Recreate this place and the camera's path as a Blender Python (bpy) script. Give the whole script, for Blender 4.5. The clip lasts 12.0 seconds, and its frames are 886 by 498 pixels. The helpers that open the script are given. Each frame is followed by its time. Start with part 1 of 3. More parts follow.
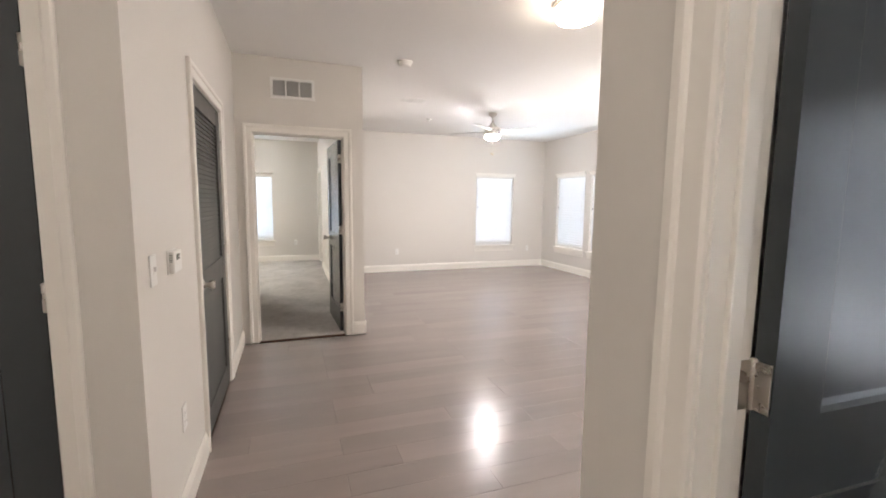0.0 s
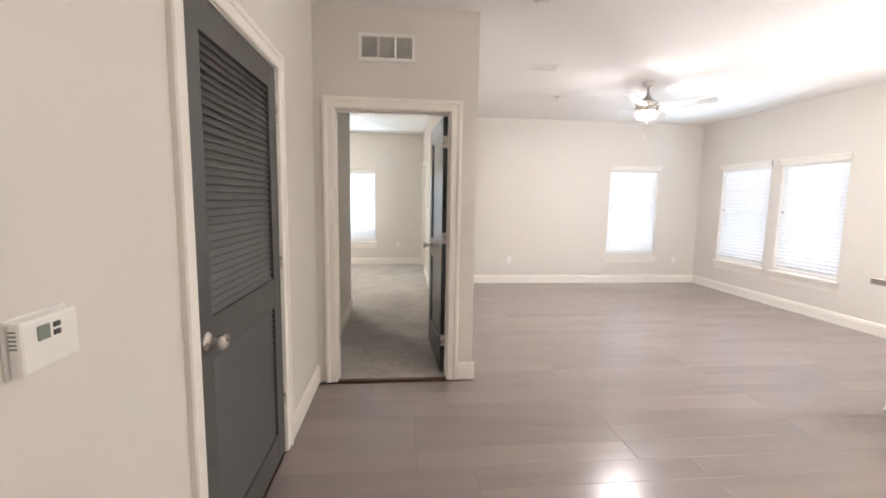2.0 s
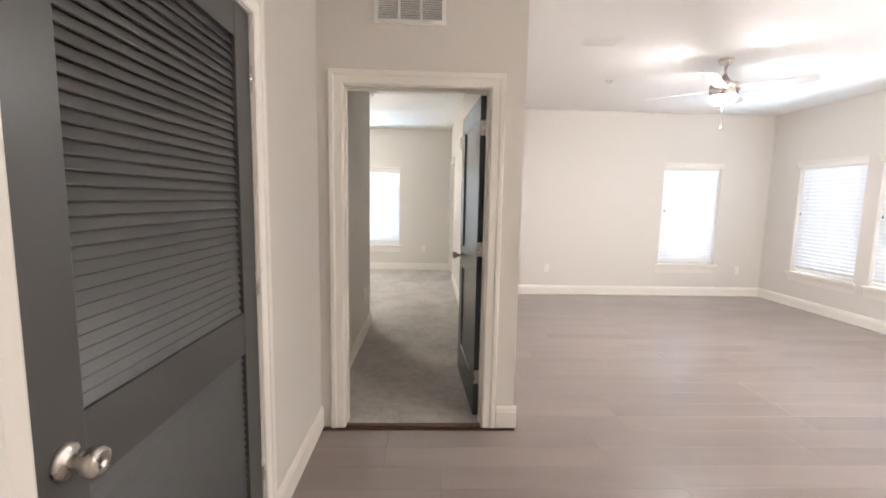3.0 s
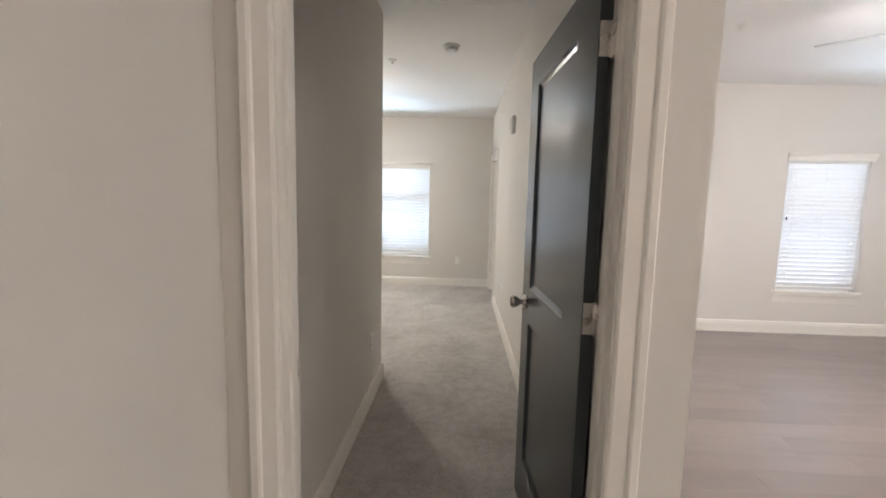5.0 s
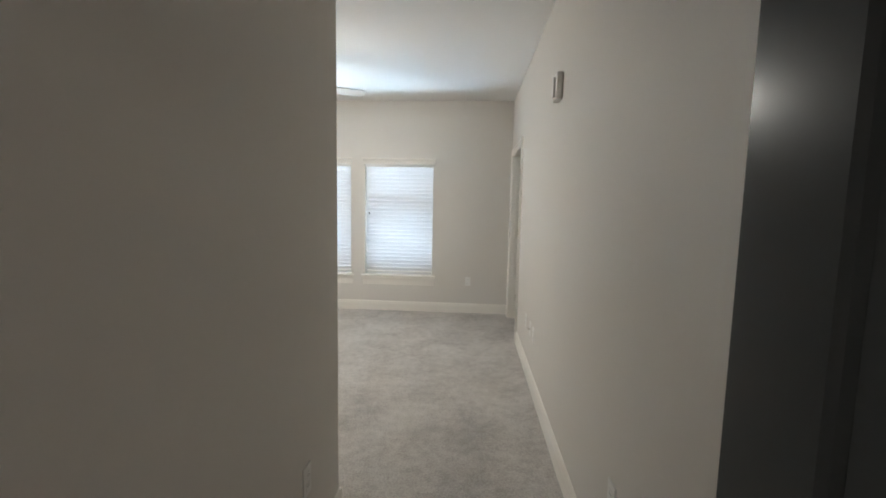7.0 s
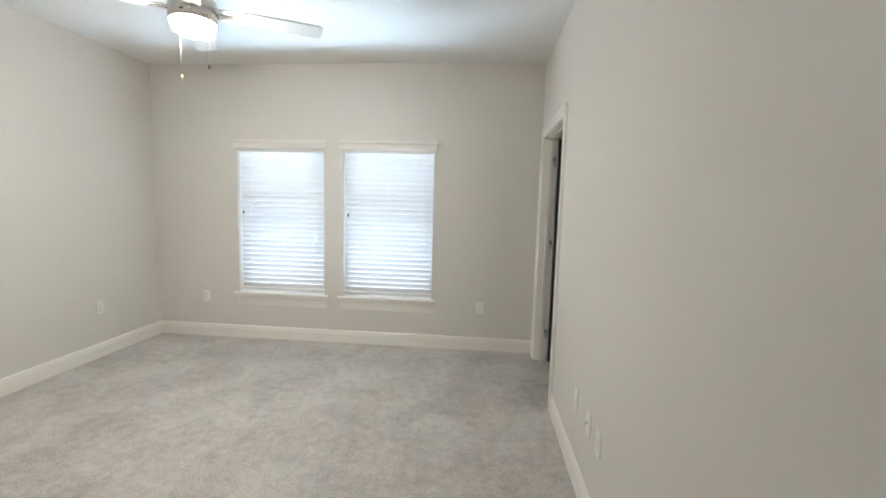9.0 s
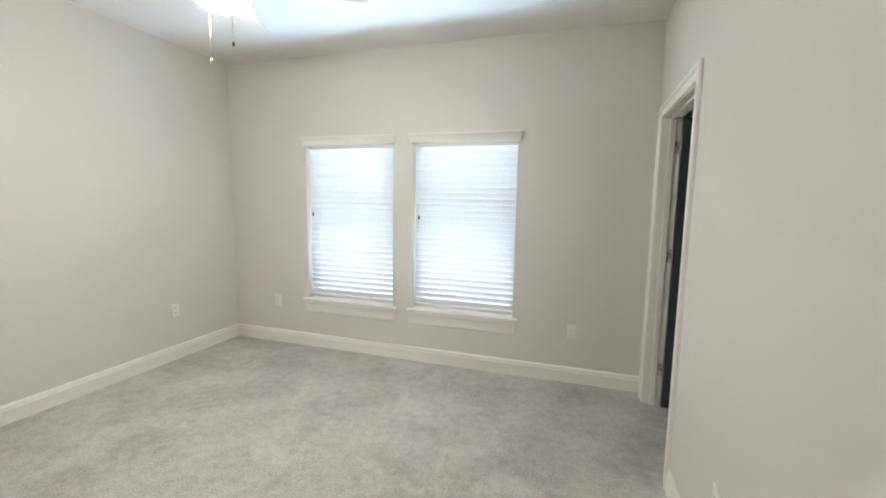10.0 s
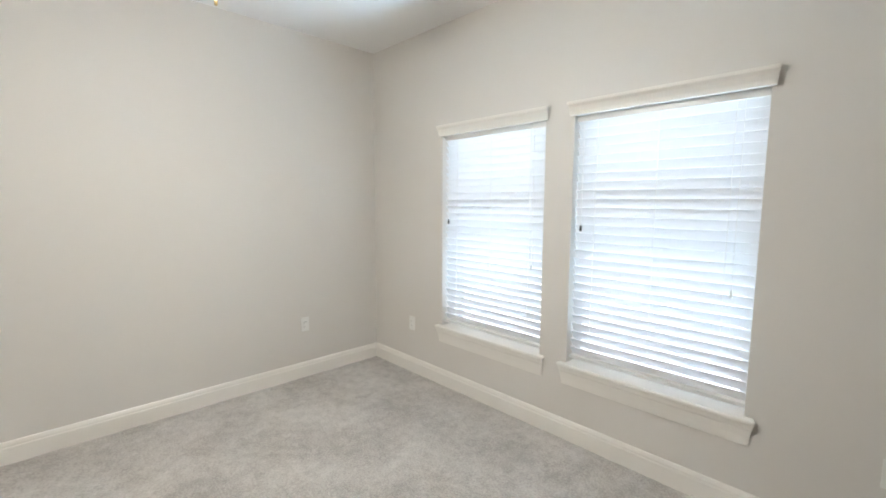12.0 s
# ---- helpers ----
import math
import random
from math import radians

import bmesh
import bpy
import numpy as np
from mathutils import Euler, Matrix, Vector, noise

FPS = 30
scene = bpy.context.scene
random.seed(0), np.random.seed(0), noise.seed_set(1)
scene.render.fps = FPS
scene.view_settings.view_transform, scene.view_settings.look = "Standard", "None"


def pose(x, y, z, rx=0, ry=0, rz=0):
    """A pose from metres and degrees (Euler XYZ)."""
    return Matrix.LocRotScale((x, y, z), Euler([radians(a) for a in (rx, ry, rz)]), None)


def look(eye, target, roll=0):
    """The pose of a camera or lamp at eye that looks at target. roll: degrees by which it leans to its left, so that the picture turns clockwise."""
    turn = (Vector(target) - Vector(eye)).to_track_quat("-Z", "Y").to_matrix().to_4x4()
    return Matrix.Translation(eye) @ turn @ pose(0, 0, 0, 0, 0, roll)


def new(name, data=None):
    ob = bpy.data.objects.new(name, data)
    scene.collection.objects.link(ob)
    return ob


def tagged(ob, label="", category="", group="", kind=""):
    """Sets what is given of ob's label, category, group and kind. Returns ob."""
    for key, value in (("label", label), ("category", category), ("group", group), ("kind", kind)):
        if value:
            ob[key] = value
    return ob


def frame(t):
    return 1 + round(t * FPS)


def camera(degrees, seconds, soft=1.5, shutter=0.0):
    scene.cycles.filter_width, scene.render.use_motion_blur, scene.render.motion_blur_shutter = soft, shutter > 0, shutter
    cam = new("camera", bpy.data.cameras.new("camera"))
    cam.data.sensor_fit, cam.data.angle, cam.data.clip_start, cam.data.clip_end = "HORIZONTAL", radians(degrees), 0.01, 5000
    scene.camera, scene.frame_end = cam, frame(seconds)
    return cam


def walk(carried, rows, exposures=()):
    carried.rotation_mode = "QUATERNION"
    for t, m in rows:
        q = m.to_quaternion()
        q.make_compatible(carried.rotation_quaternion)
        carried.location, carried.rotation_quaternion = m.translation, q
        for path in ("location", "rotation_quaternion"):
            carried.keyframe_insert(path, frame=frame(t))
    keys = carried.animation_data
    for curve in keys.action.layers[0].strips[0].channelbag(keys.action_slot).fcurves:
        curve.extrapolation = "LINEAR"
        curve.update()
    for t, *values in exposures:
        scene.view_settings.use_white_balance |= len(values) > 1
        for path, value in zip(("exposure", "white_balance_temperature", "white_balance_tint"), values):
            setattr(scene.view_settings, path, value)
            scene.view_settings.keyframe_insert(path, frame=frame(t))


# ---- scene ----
cam = camera(92.1, 12.0, soft=1.8)
PATH = [
    (0, (0.488, -4.478, 1.411), (1.149, -2.603, 1.19), 0.6),
    (0.5, (0.552, -4.162, 1.403), (1.029, -2.233, 1.179), 0.5),
    (1, (0.599, -3.865, 1.403), (0.923, -1.905, 1.173), 0.6),
    (1.5, (0.605, -3.546, 1.412), (0.86, -1.576, 1.18), 0.8),
    (2, (0.635, -3.204, 1.404), (0.826, -1.227, 1.173), 0.9),
    (2.5, (0.657, -2.86, 1.413), (0.787, -0.878, 1.181), 1.0),
    (3, (0.64, -2.516, 1.404), (0.71, -0.53, 1.175), 1.1),
    (3.2, (0.651, -2.379, 1.392), (0.696, -0.392, 1.169), 1.2),
    (5, (0.605, -1.048, 1.417), (0.521, 0.937, 1.191), 1.3),
    (5.5, (0.612, -0.703, 1.435), (0.511, 1.282, 1.208), 0.8),
    (6, (0.571, -0.34, 1.412), (0.46, 1.646, 1.204), 1.2),
    (6.5, (0.563, 0.014, 1.417), (0.441, 1.999, 1.209), 1.2),
    (6.7, (0.575, 0.163, 1.421), (0.446, 2.149, 1.217), 1.1),
    (8.3, (0.497, 1.334, 1.45), (0.381, 3.32, 1.244), 1.4),
    (8.5, (0.516, 1.469, 1.46), (0.387, 3.453, 1.248), 1.4),
    (9, (0.534, 1.847, 1.453), (0.36, 3.828, 1.236), 1.5),
    (9.5, (0.528, 2.166, 1.446), (0.213, 4.129, 1.226), 1.2),
    (10, (0.587, 2.488, 1.462), (-0.029, 4.377, 1.232), 1.0),
    (10.5, (0.581, 2.803, 1.45), (-0.235, 4.615, 1.223), 0.9),
    (11, (0.545, 3.107, 1.454), (-0.467, 4.817, 1.231), 0.9),
    (11.5, (0.535, 3.437, 1.457), (-0.708, 4.99, 1.243), 0.7),
    (12, (0.444, 3.699, 1.447), (-0.986, 5.08, 1.231), 0.3),
]
EXPOSURES = [
    (0.0, 1.34, 6250, 12), (3.2, 1.42, 6250, 12), (5.0, 1.08, 6200, 12), (6.0, 0.80, 6060, 10), (6.7, 0.70, 6040, 9),
    (8.5, 0.83, 5980, 8), (9.5, 0.91, 5960, 8), (12.0, 0.96, 5950, 9),
]
FAN_STRENGTH, LAMP_STRENGTH = 138.0, 14.0
BED_WATTS, LIV_WATTS = 17.0, 18.0
BED_BOUNCE, LIV_BOUNCE = 11.0, 4.0
DAYLIGHT, BOUNCE_FILL_COLOR = (0.98, 0.98, 1.0), (0.62, 0.84, 1.0)
walk(cam, [(t, look(eye, target, roll)) for t, eye, target, roll in PATH], EXPOSURES)

# ---------------------------------------------------------------- world and large lights
world = bpy.data.worlds.new("sky")
scene.world = world
world.use_nodes = True
_n = world.node_tree.nodes
_sky = _n.new("ShaderNodeTexSky")
_sky.sky_type = "NISHITA"
_sky.sun_disc = False
_sky.sun_elevation, _sky.sun_rotation = radians(48), radians(150)
_n["Background"].inputs[1].default_value = 0.12
world.node_tree.links.new(_sky.outputs[0], _n["Background"].inputs[0])

_sun = new("sun", bpy.data.lights.new("sun", "SUN"))
_sun.data.energy, _sun.data.angle, _sun.data.color = 2.0, radians(0.6), (1.0, 0.95, 0.88)
_sun.matrix_world = look((3.0, -12.0, 14.0), (1.0, 0.0, 0.0))


def window_light(name, m, w, h, watts, color):
    """Sky light that stands in a window's opening, outside the glass. m: the window's pose."""
    data = bpy.data.lights.new(name, "AREA")
    data.shape, data.size, data.size_y, data.energy, data.color = "RECTANGLE", w + 0.3, h + 0.5, watts, color
    ob = new(name, data)
    ob.matrix_world = m @ pose(0, -0.42, h / 2, -90, 0, 0) @ pose(0, 0, 0, 0, 180, 0)
    return ob


def bounce_fill_lamp(m, h, w, watts):
    """Added area lamp below a window, in place of daylight off the ground; it climbs between the tilted slats to the
    ceiling.
    """
    data = bpy.data.lights.new("bounce_fill_lamp", "AREA")
    data.shape, data.size, data.size_y, data.energy, data.color = "RECTANGLE", w, 0.7, watts, BOUNCE_FILL_COLOR
    data.spread = radians(75)
    ob = new("bounce_fill_lamp", data)
    d = Vector((0, math.cos(radians(61)), math.sin(radians(61))))
    c = Vector((0, -0.045, h / 2))
    ob.matrix_world = m @ look(c - 1.15 * d, c)
    return ob


# ---------------------------------------------------------------- materials
def paint(name, color, rough=0.5, vary=0.04, scale=3.0, grain=250.0, bump=0.05, metal=0.0, coat=0.0, wear=0.06, stretch=(1, 1, 1)):
    """A procedural surface: broad stains, fine grain, uneven gloss and relief."""
    m = bpy.data.materials.new(name)
    m.use_nodes = True
    nt = m.node_tree
    N, L = nt.nodes, nt.links
    b = N["Principled BSDF"]
    tc = N.new("ShaderNodeTexCoord")
    mp = N.new("ShaderNodeMapping")
    mp.inputs["Scale"].default_value = stretch
    L.new(tc.outputs["Object"], mp.inputs[0])
    n1, n2 = N.new("ShaderNodeTexNoise"), N.new("ShaderNodeTexNoise")
    n1.inputs["Scale"].default_value, n1.inputs["Detail"].default_value = scale, 5
    n2.inputs["Scale"].default_value, n2.inputs["Detail"].default_value = grain, 3
    for n in (n1, n2):
        L.new(mp.outputs[0], n.inputs["Vector"])
    mix = N.new("ShaderNodeMix")
    mix.data_type = "RGBA"
    mix.inputs["A"].default_value = (*[c * (1 - vary) for c in color], 1)
    mix.inputs["B"].default_value = (*[min(1, c * (1 + vary)) for c in color], 1)
    add = N.new("ShaderNodeMath")
    add.operation = "MULTIPLY_ADD"
    add.inputs[1].default_value = 0.45
    L.new(n2.outputs["Fac"], add.inputs[0])
    mul = N.new("ShaderNodeMath")
    mul.operation = "MULTIPLY"
    mul.inputs[1].default_value = 0.65
    L.new(n1.outputs["Fac"], mul.inputs[0])
    L.new(mul.outputs[0], add.inputs[2])
    L.new(add.outputs[0], mix.inputs["Factor"])
    L.new(mix.outputs["Result"], b.inputs["Base Color"])
    r = N.new("ShaderNodeMapRange")
    r.inputs["To Min"].default_value, r.inputs["To Max"].default_value = max(0.02, rough - wear), min(1, rough + wear)
    L.new(n1.outputs["Fac"], r.inputs["Value"])
    L.new(r.outputs[0], b.inputs["Roughness"])
    b.inputs["Metallic"].default_value = metal
    b.inputs["Coat Weight"].default_value, b.inputs["Coat Roughness"].default_value = coat, 0.14
    if bump:
        bp = N.new("ShaderNodeBump")
        bp.inputs["Strength"].default_value, bp.inputs["Distance"].default_value = bump, 0.004
        L.new(n2.outputs["Fac"], bp.inputs["Height"])
        L.new(bp.outputs[0], b.inputs["Normal"])
    return m


def glow(name, color, strength):
    m = bpy.data.materials.new(name)
    m.use_nodes = True
    b = m.node_tree.nodes["Principled BSDF"]
    b.inputs["Base Color"].default_value = (0.9, 0.9, 0.88, 1)
    b.inputs["Roughness"].default_value = 0.3
    b.inputs["Emission Color"].default_value = (*color, 1)
    b.inputs["Emission Strength"].default_value = strength
    return m


def wood_floor():
    m = bpy.data.materials.new("vinyl_wood_plank")
    m.use_nodes = True
    nt = m.node_tree
    N, L = nt.nodes, nt.links
    b = N["Principled BSDF"]
    tc, oi = N.new("ShaderNodeTexCoord"), N.new("ShaderNodeObjectInfo")
    sh = N.new("ShaderNodeVectorMath")
    sh.operation = "MULTIPLY_ADD"
    cmb = N.new("ShaderNodeCombineXYZ")
    for i, k in enumerate((37.0, 61.0, 17.0)):
        q = N.new("ShaderNodeMath")
        q.operation = "MULTIPLY"
        q.inputs[1].default_value = k
        L.new(oi.outputs["Random"], q.inputs[0])
        L.new(q.outputs[0], cmb.inputs[i])
    L.new(tc.outputs["Object"], sh.inputs[0])
    sh.inputs[1].default_value = (1, 1, 1)
    L.new(cmb.outputs[0], sh.inputs[2])
    mp = N.new("ShaderNodeMapping")
    mp.inputs["Scale"].default_value = (0.8, 5.5, 1.0)
    L.new(sh.outputs[0], mp.inputs[0])
    broad, fine = N.new("ShaderNodeTexNoise"), N.new("ShaderNodeTexNoise")
    broad.inputs["Scale"].default_value, broad.inputs["Detail"].default_value, broad.inputs["Distortion"].default_value = 1.3, 3, 0.25
    fine.inputs["Scale"].default_value, fine.inputs["Detail"].default_value = 14.0, 5
    L.new(mp.outputs[0], broad.inputs["Vector"])
    L.new(mp.outputs[0], fine.inputs["Vector"])
    ramp = N.new("ShaderNodeValToRGB")
    e = ramp.color_ramp.elements
    e[0].position, e[0].color = 0.15, (*WOOD_DARK, 1)
    e[1].position, e[1].color = 0.85, (*WOOD_LIGHT, 1)
    mx = N.new("ShaderNodeMath")
    mx.operation = "MULTIPLY_ADD"
    mx.inputs[1].default_value = 0.10
    k = N.new("ShaderNodeMath")
    k.operation = "MULTIPLY_ADD"
    k.inputs[1].default_value, k.inputs[2].default_value = 0.90, 0.0
    L.new(broad.outputs["Fac"], k.inputs[0])
    L.new(fine.outputs["Fac"], mx.inputs[0])
    L.new(k.outputs[0], mx.inputs[2])
    L.new(mx.outputs[0], ramp.inputs[0])
    hsv = N.new("ShaderNodeHueSaturation")
    v = N.new("ShaderNodeMapRange")
    v.inputs["To Min"].default_value, v.inputs["To Max"].default_value = 0.94, 1.06
    L.new(oi.outputs["Random"], v.inputs["Value"])
    L.new(v.outputs[0], hsv.inputs["Value"])
    L.new(ramp.outputs[0], hsv.inputs["Color"])
    L.new(hsv.outputs[0], b.inputs["Base Color"])
    r = N.new("ShaderNodeMapRange")
    r.inputs["To Min"].default_value, r.inputs["To Max"].default_value = 0.215, 0.255
    L.new(broad.outputs["Fac"], r.inputs["Value"])
    L.new(r.outputs[0], b.inputs["Roughness"])
    bp = N.new("ShaderNodeBump")
    bp.inputs["Strength"].default_value, bp.inputs["Distance"].default_value = 0.015, 0.002
    b.inputs["Specular IOR Level"].default_value = 0.6
    L.new(fine.outputs["Fac"], bp.inputs["Height"])
    L.new(bp.outputs[0], b.inputs["Normal"])
    return m


def carpet_pile():
    m = bpy.data.materials.new("cut_pile_carpet")
    m.use_nodes = True
    nt = m.node_tree
    N, L = nt.nodes, nt.links
    b = N["Principled BSDF"]
    tc = N.new("ShaderNodeTexCoord")
    big, mid, tuft = (N.new("ShaderNodeTexNoise") for _ in range(3))
    big.inputs["Scale"].default_value, big.inputs["Detail"].default_value, big.inputs["Distortion"].default_value = 2.6, 5, 0.6
    mid.inputs["Scale"].default_value, mid.inputs["Detail"].default_value = 16.0, 4
    tuft.inputs["Scale"].default_value, tuft.inputs["Detail"].default_value = 95.0, 4
    for n in (big, mid, tuft):
        L.new(tc.outputs["Object"], n.inputs["Vector"])
    a = N.new("ShaderNodeMath")
    a.operation = "MULTIPLY_ADD"
    a.inputs[1].default_value = 0.40
    c = N.new("ShaderNodeMath")
    c.operation = "MULTIPLY_ADD"
    c.inputs[1].default_value = 0.28
    d = N.new("ShaderNodeMath")
    d.operation = "MULTIPLY"
    d.inputs[1].default_value = 0.45
    L.new(tuft.outputs["Fac"], d.inputs[0])
    L.new(mid.outputs["Fac"], c.inputs[0])
    L.new(d.outputs[0], c.inputs[2])
    L.new(big.outputs["Fac"], a.inputs[0])
    L.new(c.outputs[0], a.inputs[2])
    ramp = N.new("ShaderNodeValToRGB")
    e = ramp.color_ramp.elements
    e[0].position, e[0].color = 0.43, (*CARPET_DARK, 1)
    e[1].position, e[1].color = 0.68, (*CARPET_LIGHT, 1)
    L.new(a.outputs[0], ramp.inputs[0])
    L.new(ramp.outputs[0], b.inputs["Base Color"])
    b.inputs["Roughness"].default_value = 0.95
    b.inputs["Specular IOR Level"].default_value = 0.15
    b.inputs["Sheen Weight"].default_value = 0.25
    bp = N.new("ShaderNodeBump")
    bp.inputs["Strength"].default_value, bp.inputs["Distance"].default_value = 0.9, 0.016
    L.new(c.outputs[0], bp.inputs["Height"])
    L.new(bp.outputs[0], b.inputs["Normal"])
    return m


def slat_plastic():
    """White blind slat that lets part of the daylight through."""
    m = bpy.data.materials.new("blind_slat")
    m.use_nodes = True
    nt = m.node_tree
    N, L = nt.nodes, nt.links
    b = N["Principled BSDF"]
    b.inputs["Base Color"].default_value = (0.86, 0.87, 0.88, 1)
    b.inputs["Roughness"].default_value = 0.45
    t = N.new("ShaderNodeBsdfTranslucent")
    t.inputs[0].default_value = (0.93, 0.95, 0.98, 1)
    nz = N.new("ShaderNodeTexNoise")
    nz.inputs["Scale"].default_value = 6.0
    r = N.new("ShaderNodeMapRange")
    r.inputs["To Min"].default_value, r.inputs["To Max"].default_value = 0.10, 0.14
    L.new(nz.outputs["Fac"], r.inputs["Value"])
    mix = N.new("ShaderNodeMixShader")
    L.new(r.outputs[0], mix.inputs[0])
    L.new(b.outputs[0], mix.inputs[1])
    L.new(t.outputs[0], mix.inputs[2])
    L.new(mix.outputs[0], N["Material Output"].inputs[0])
    return m


def pane_glass():
    m = bpy.data.materials.new("window_glass")
    m.use_nodes = True
    b = m.node_tree.nodes["Principled BSDF"]
    b.inputs["Transmission Weight"].default_value = 1.0
    b.inputs["Roughness"].default_value = 0.0
    b.inputs["IOR"].default_value = 1.45
    return m


def clear_shade():
    """Thin clear glass of a lamp: mostly see-through, with a faint gloss."""
    m = bpy.data.materials.new("thin_clear_glass")
    m.use_nodes = True
    N, L = m.node_tree.nodes, m.node_tree.links
    t, g, mix = N.new("ShaderNodeBsdfTransparent"), N.new("ShaderNodeBsdfGlossy"), N.new("ShaderNodeMixShader")
    t.inputs[0].default_value = (0.95, 0.95, 0.94, 1)
    g.inputs["Roughness"].default_value = 0.05
    mix.inputs[0].default_value = 0.10
    L.new(t.outputs[0], mix.inputs[1])
    L.new(g.outputs[0], mix.inputs[2])
    L.new(mix.outputs[0], N["Material Output"].inputs[0])
    return m


def granite():
    m = paint("speckled_stone", (0.38, 0.35, 0.32), 0.14, 0.30, 30, 400, 0.0)
    return m


WOOD_DARK, WOOD_LIGHT = (0.240, 0.201, 0.185), (0.292, 0.248, 0.229)
CARPET_DARK, CARPET_LIGHT = (0.35, 0.325, 0.30), (0.60, 0.57, 0.535)

WALL = paint("greige_wall_paint", (0.690, 0.660, 0.616), 0.55, 0.02, 1.5, 160, 0.06)
CEIL = paint("white_ceiling_paint", (0.85, 0.84, 0.82), 0.8, 0.02, 1.2, 120, 0.10)
TRIM = paint("white_trim_paint", (0.83, 0.80, 0.745), 0.38, 0.01, 2, 60, 0.0, wear=0.02)
BLACK = paint("black_door_paint", (0.046, 0.053, 0.058), 0.24, 0.05, 5, 90, 0.012, wear=0.015)
GREY = paint("charcoal_door_paint", (0.074, 0.073, 0.070), 0.38, 0.08, 5, 110, 0.05)
PATIO = paint("dark_grey_patio_paint", (0.10, 0.095, 0.09), 0.4, 0.06, 5, 100, 0.03)
ESPRESSO = paint("espresso_cabinet", (0.036, 0.033, 0.034), 0.35, 0.25, 3, 50, 0.05, stretch=(6, 6, 0.7))
NICKEL = paint("brushed_nickel", (0.62, 0.59, 0.55), 0.28, 0.05, 20, 300, 0.02, metal=1.0)
CHROME = paint("chrome", (0.80, 0.80, 0.80), 0.10, 0.02, 20, 300, 0.0, metal=1.0)
PLATE = paint("white_plastic", (0.80, 0.79, 0.76), 0.35, 0.02, 8, 200, 0.01)
DARKPL = paint("dark_plastic", (0.05, 0.05, 0.05), 0.4, 0.1, 8, 200, 0.01)
SCREEN = paint("grey_display", (0.20, 0.23, 0.20), 0.2, 0.05, 8, 200, 0.0)
BLADE_P = paint("pale_fan_blade", (0.62, 0.615, 0.60), 0.4, 0.05, 4, 60, 0.03)
STEEL = paint("stainless_sink", (0.55, 0.55, 0.54), 0.3, 0.06, 10, 200, 0.02, metal=1.0)
BRASS = paint("brass_chain_end", (0.60, 0.45, 0.20), 0.3, 0.05, 20, 300, 0.0, metal=1.0)
WOODEND = paint("walnut_pull", (0.10, 0.05, 0.03), 0.4, 0.1, 20, 300, 0.0)
VINYL = paint("white_window_vinyl", (0.80, 0.80, 0.80), 0.35, 0.02, 6, 100, 0.01)
GROUND = paint("pale_concrete_ground", (0.30, 0.30, 0.28), 0.9, 0.15, 0.4, 30, 0.1)
STONE = granite()
PLANK = wood_floor()
CARPET = carpet_pile()
SLAT = slat_plastic()
GLASS = pane_glass()
SHADE_GLASS = clear_shade()
LIVING_FAN_GLOW = glow("living_fan_glass", (1.0, 0.93, 0.88), FAN_STRENGTH * 0.95)
FAN_GLOW = glow("fan_light_glass", (1.0, 0.91, 0.78), FAN_STRENGTH)
LAMP_GLOW = glow("flush_light_glass", (1.0, 0.83, 0.64), LAMP_STRENGTH)
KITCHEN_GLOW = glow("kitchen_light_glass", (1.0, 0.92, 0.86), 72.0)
# glow of the added fill lamp in the foyer
FOYER_FILL_GLOW = glow("foyer_fill_glass", (1.0, 0.89, 0.78), 34.0)
PENDANT_GLOW = glow("pendant_glass", (1.0, 0.92, 0.84), 100.0)


# ---------------------------------------------------------------- mesh helpers
def part(name, bm, material, parent=None, label="", m=None):
    me = bpy.data.meshes.new(name)
    bmesh.ops.recalc_face_normals(bm, faces=bm.faces)
    bm.to_mesh(me)
    bm.free()
    me.materials.append(material)
    ob = new(name, me)
    if parent:
        ob.parent = parent
    if m:
        ob.matrix_local = m
    if label:
        ob["label"] = label
    return ob


def again(ob, parent, m):
    """Another object on the same mesh."""
    c = new(ob.name.split(".")[0], ob.data)
    c.parent = parent
    c.matrix_local = m
    if "label" in ob:
        c["label"] = ob["label"]
    return c


def empty(name, m):
    ob = new(name)
    ob.empty_display_size = 0.1
    ob.matrix_world = m
    return ob


def B():
    return bmesh.new()


def box(bm, x0, x1, y0, y1, z0, z1, bev=0.0):
    r = bmesh.ops.create_cube(bm, size=1.0)
    vs = r["verts"]
    for v in vs:
        v.co = ((x0 + x1) / 2 + v.co.x * (x1 - x0), (y0 + y1) / 2 + v.co.y * (y1 - y0), (z0 + z1) / 2 + v.co.z * (z1 - z0))
    if bev:
        es = list({e for v in vs for e in v.link_edges})
        bmesh.ops.bevel(bm, geom=es, offset=bev, segments=2, affect="EDGES", profile=0.5)
    return bm


def lathe(bm, prof, seg=24, m=None):
    """Turned body round z from (radius, height) pairs."""
    m = m or Matrix()
    rings = []
    for r, z in prof:
        if r < 1e-6:
            rings.append([bm.verts.new(m @ Vector((0, 0, z)))])
        else:
            rings.append([bm.verts.new(m @ Vector((r * math.cos(2 * math.pi * i / seg), r * math.sin(2 * math.pi * i / seg), z))) for i in range(seg)])
    for a, b in zip(rings, rings[1:]):
        for i in range(seg):
            j = (i + 1) % seg
            q = [a[i % len(a)], a[j % len(a)], b[j % len(b)], b[i % len(b)]]
            q = list(dict.fromkeys(q))
            if len(q) > 2:
                f = bm.faces.new(q)
                f.smooth = True
    return bm


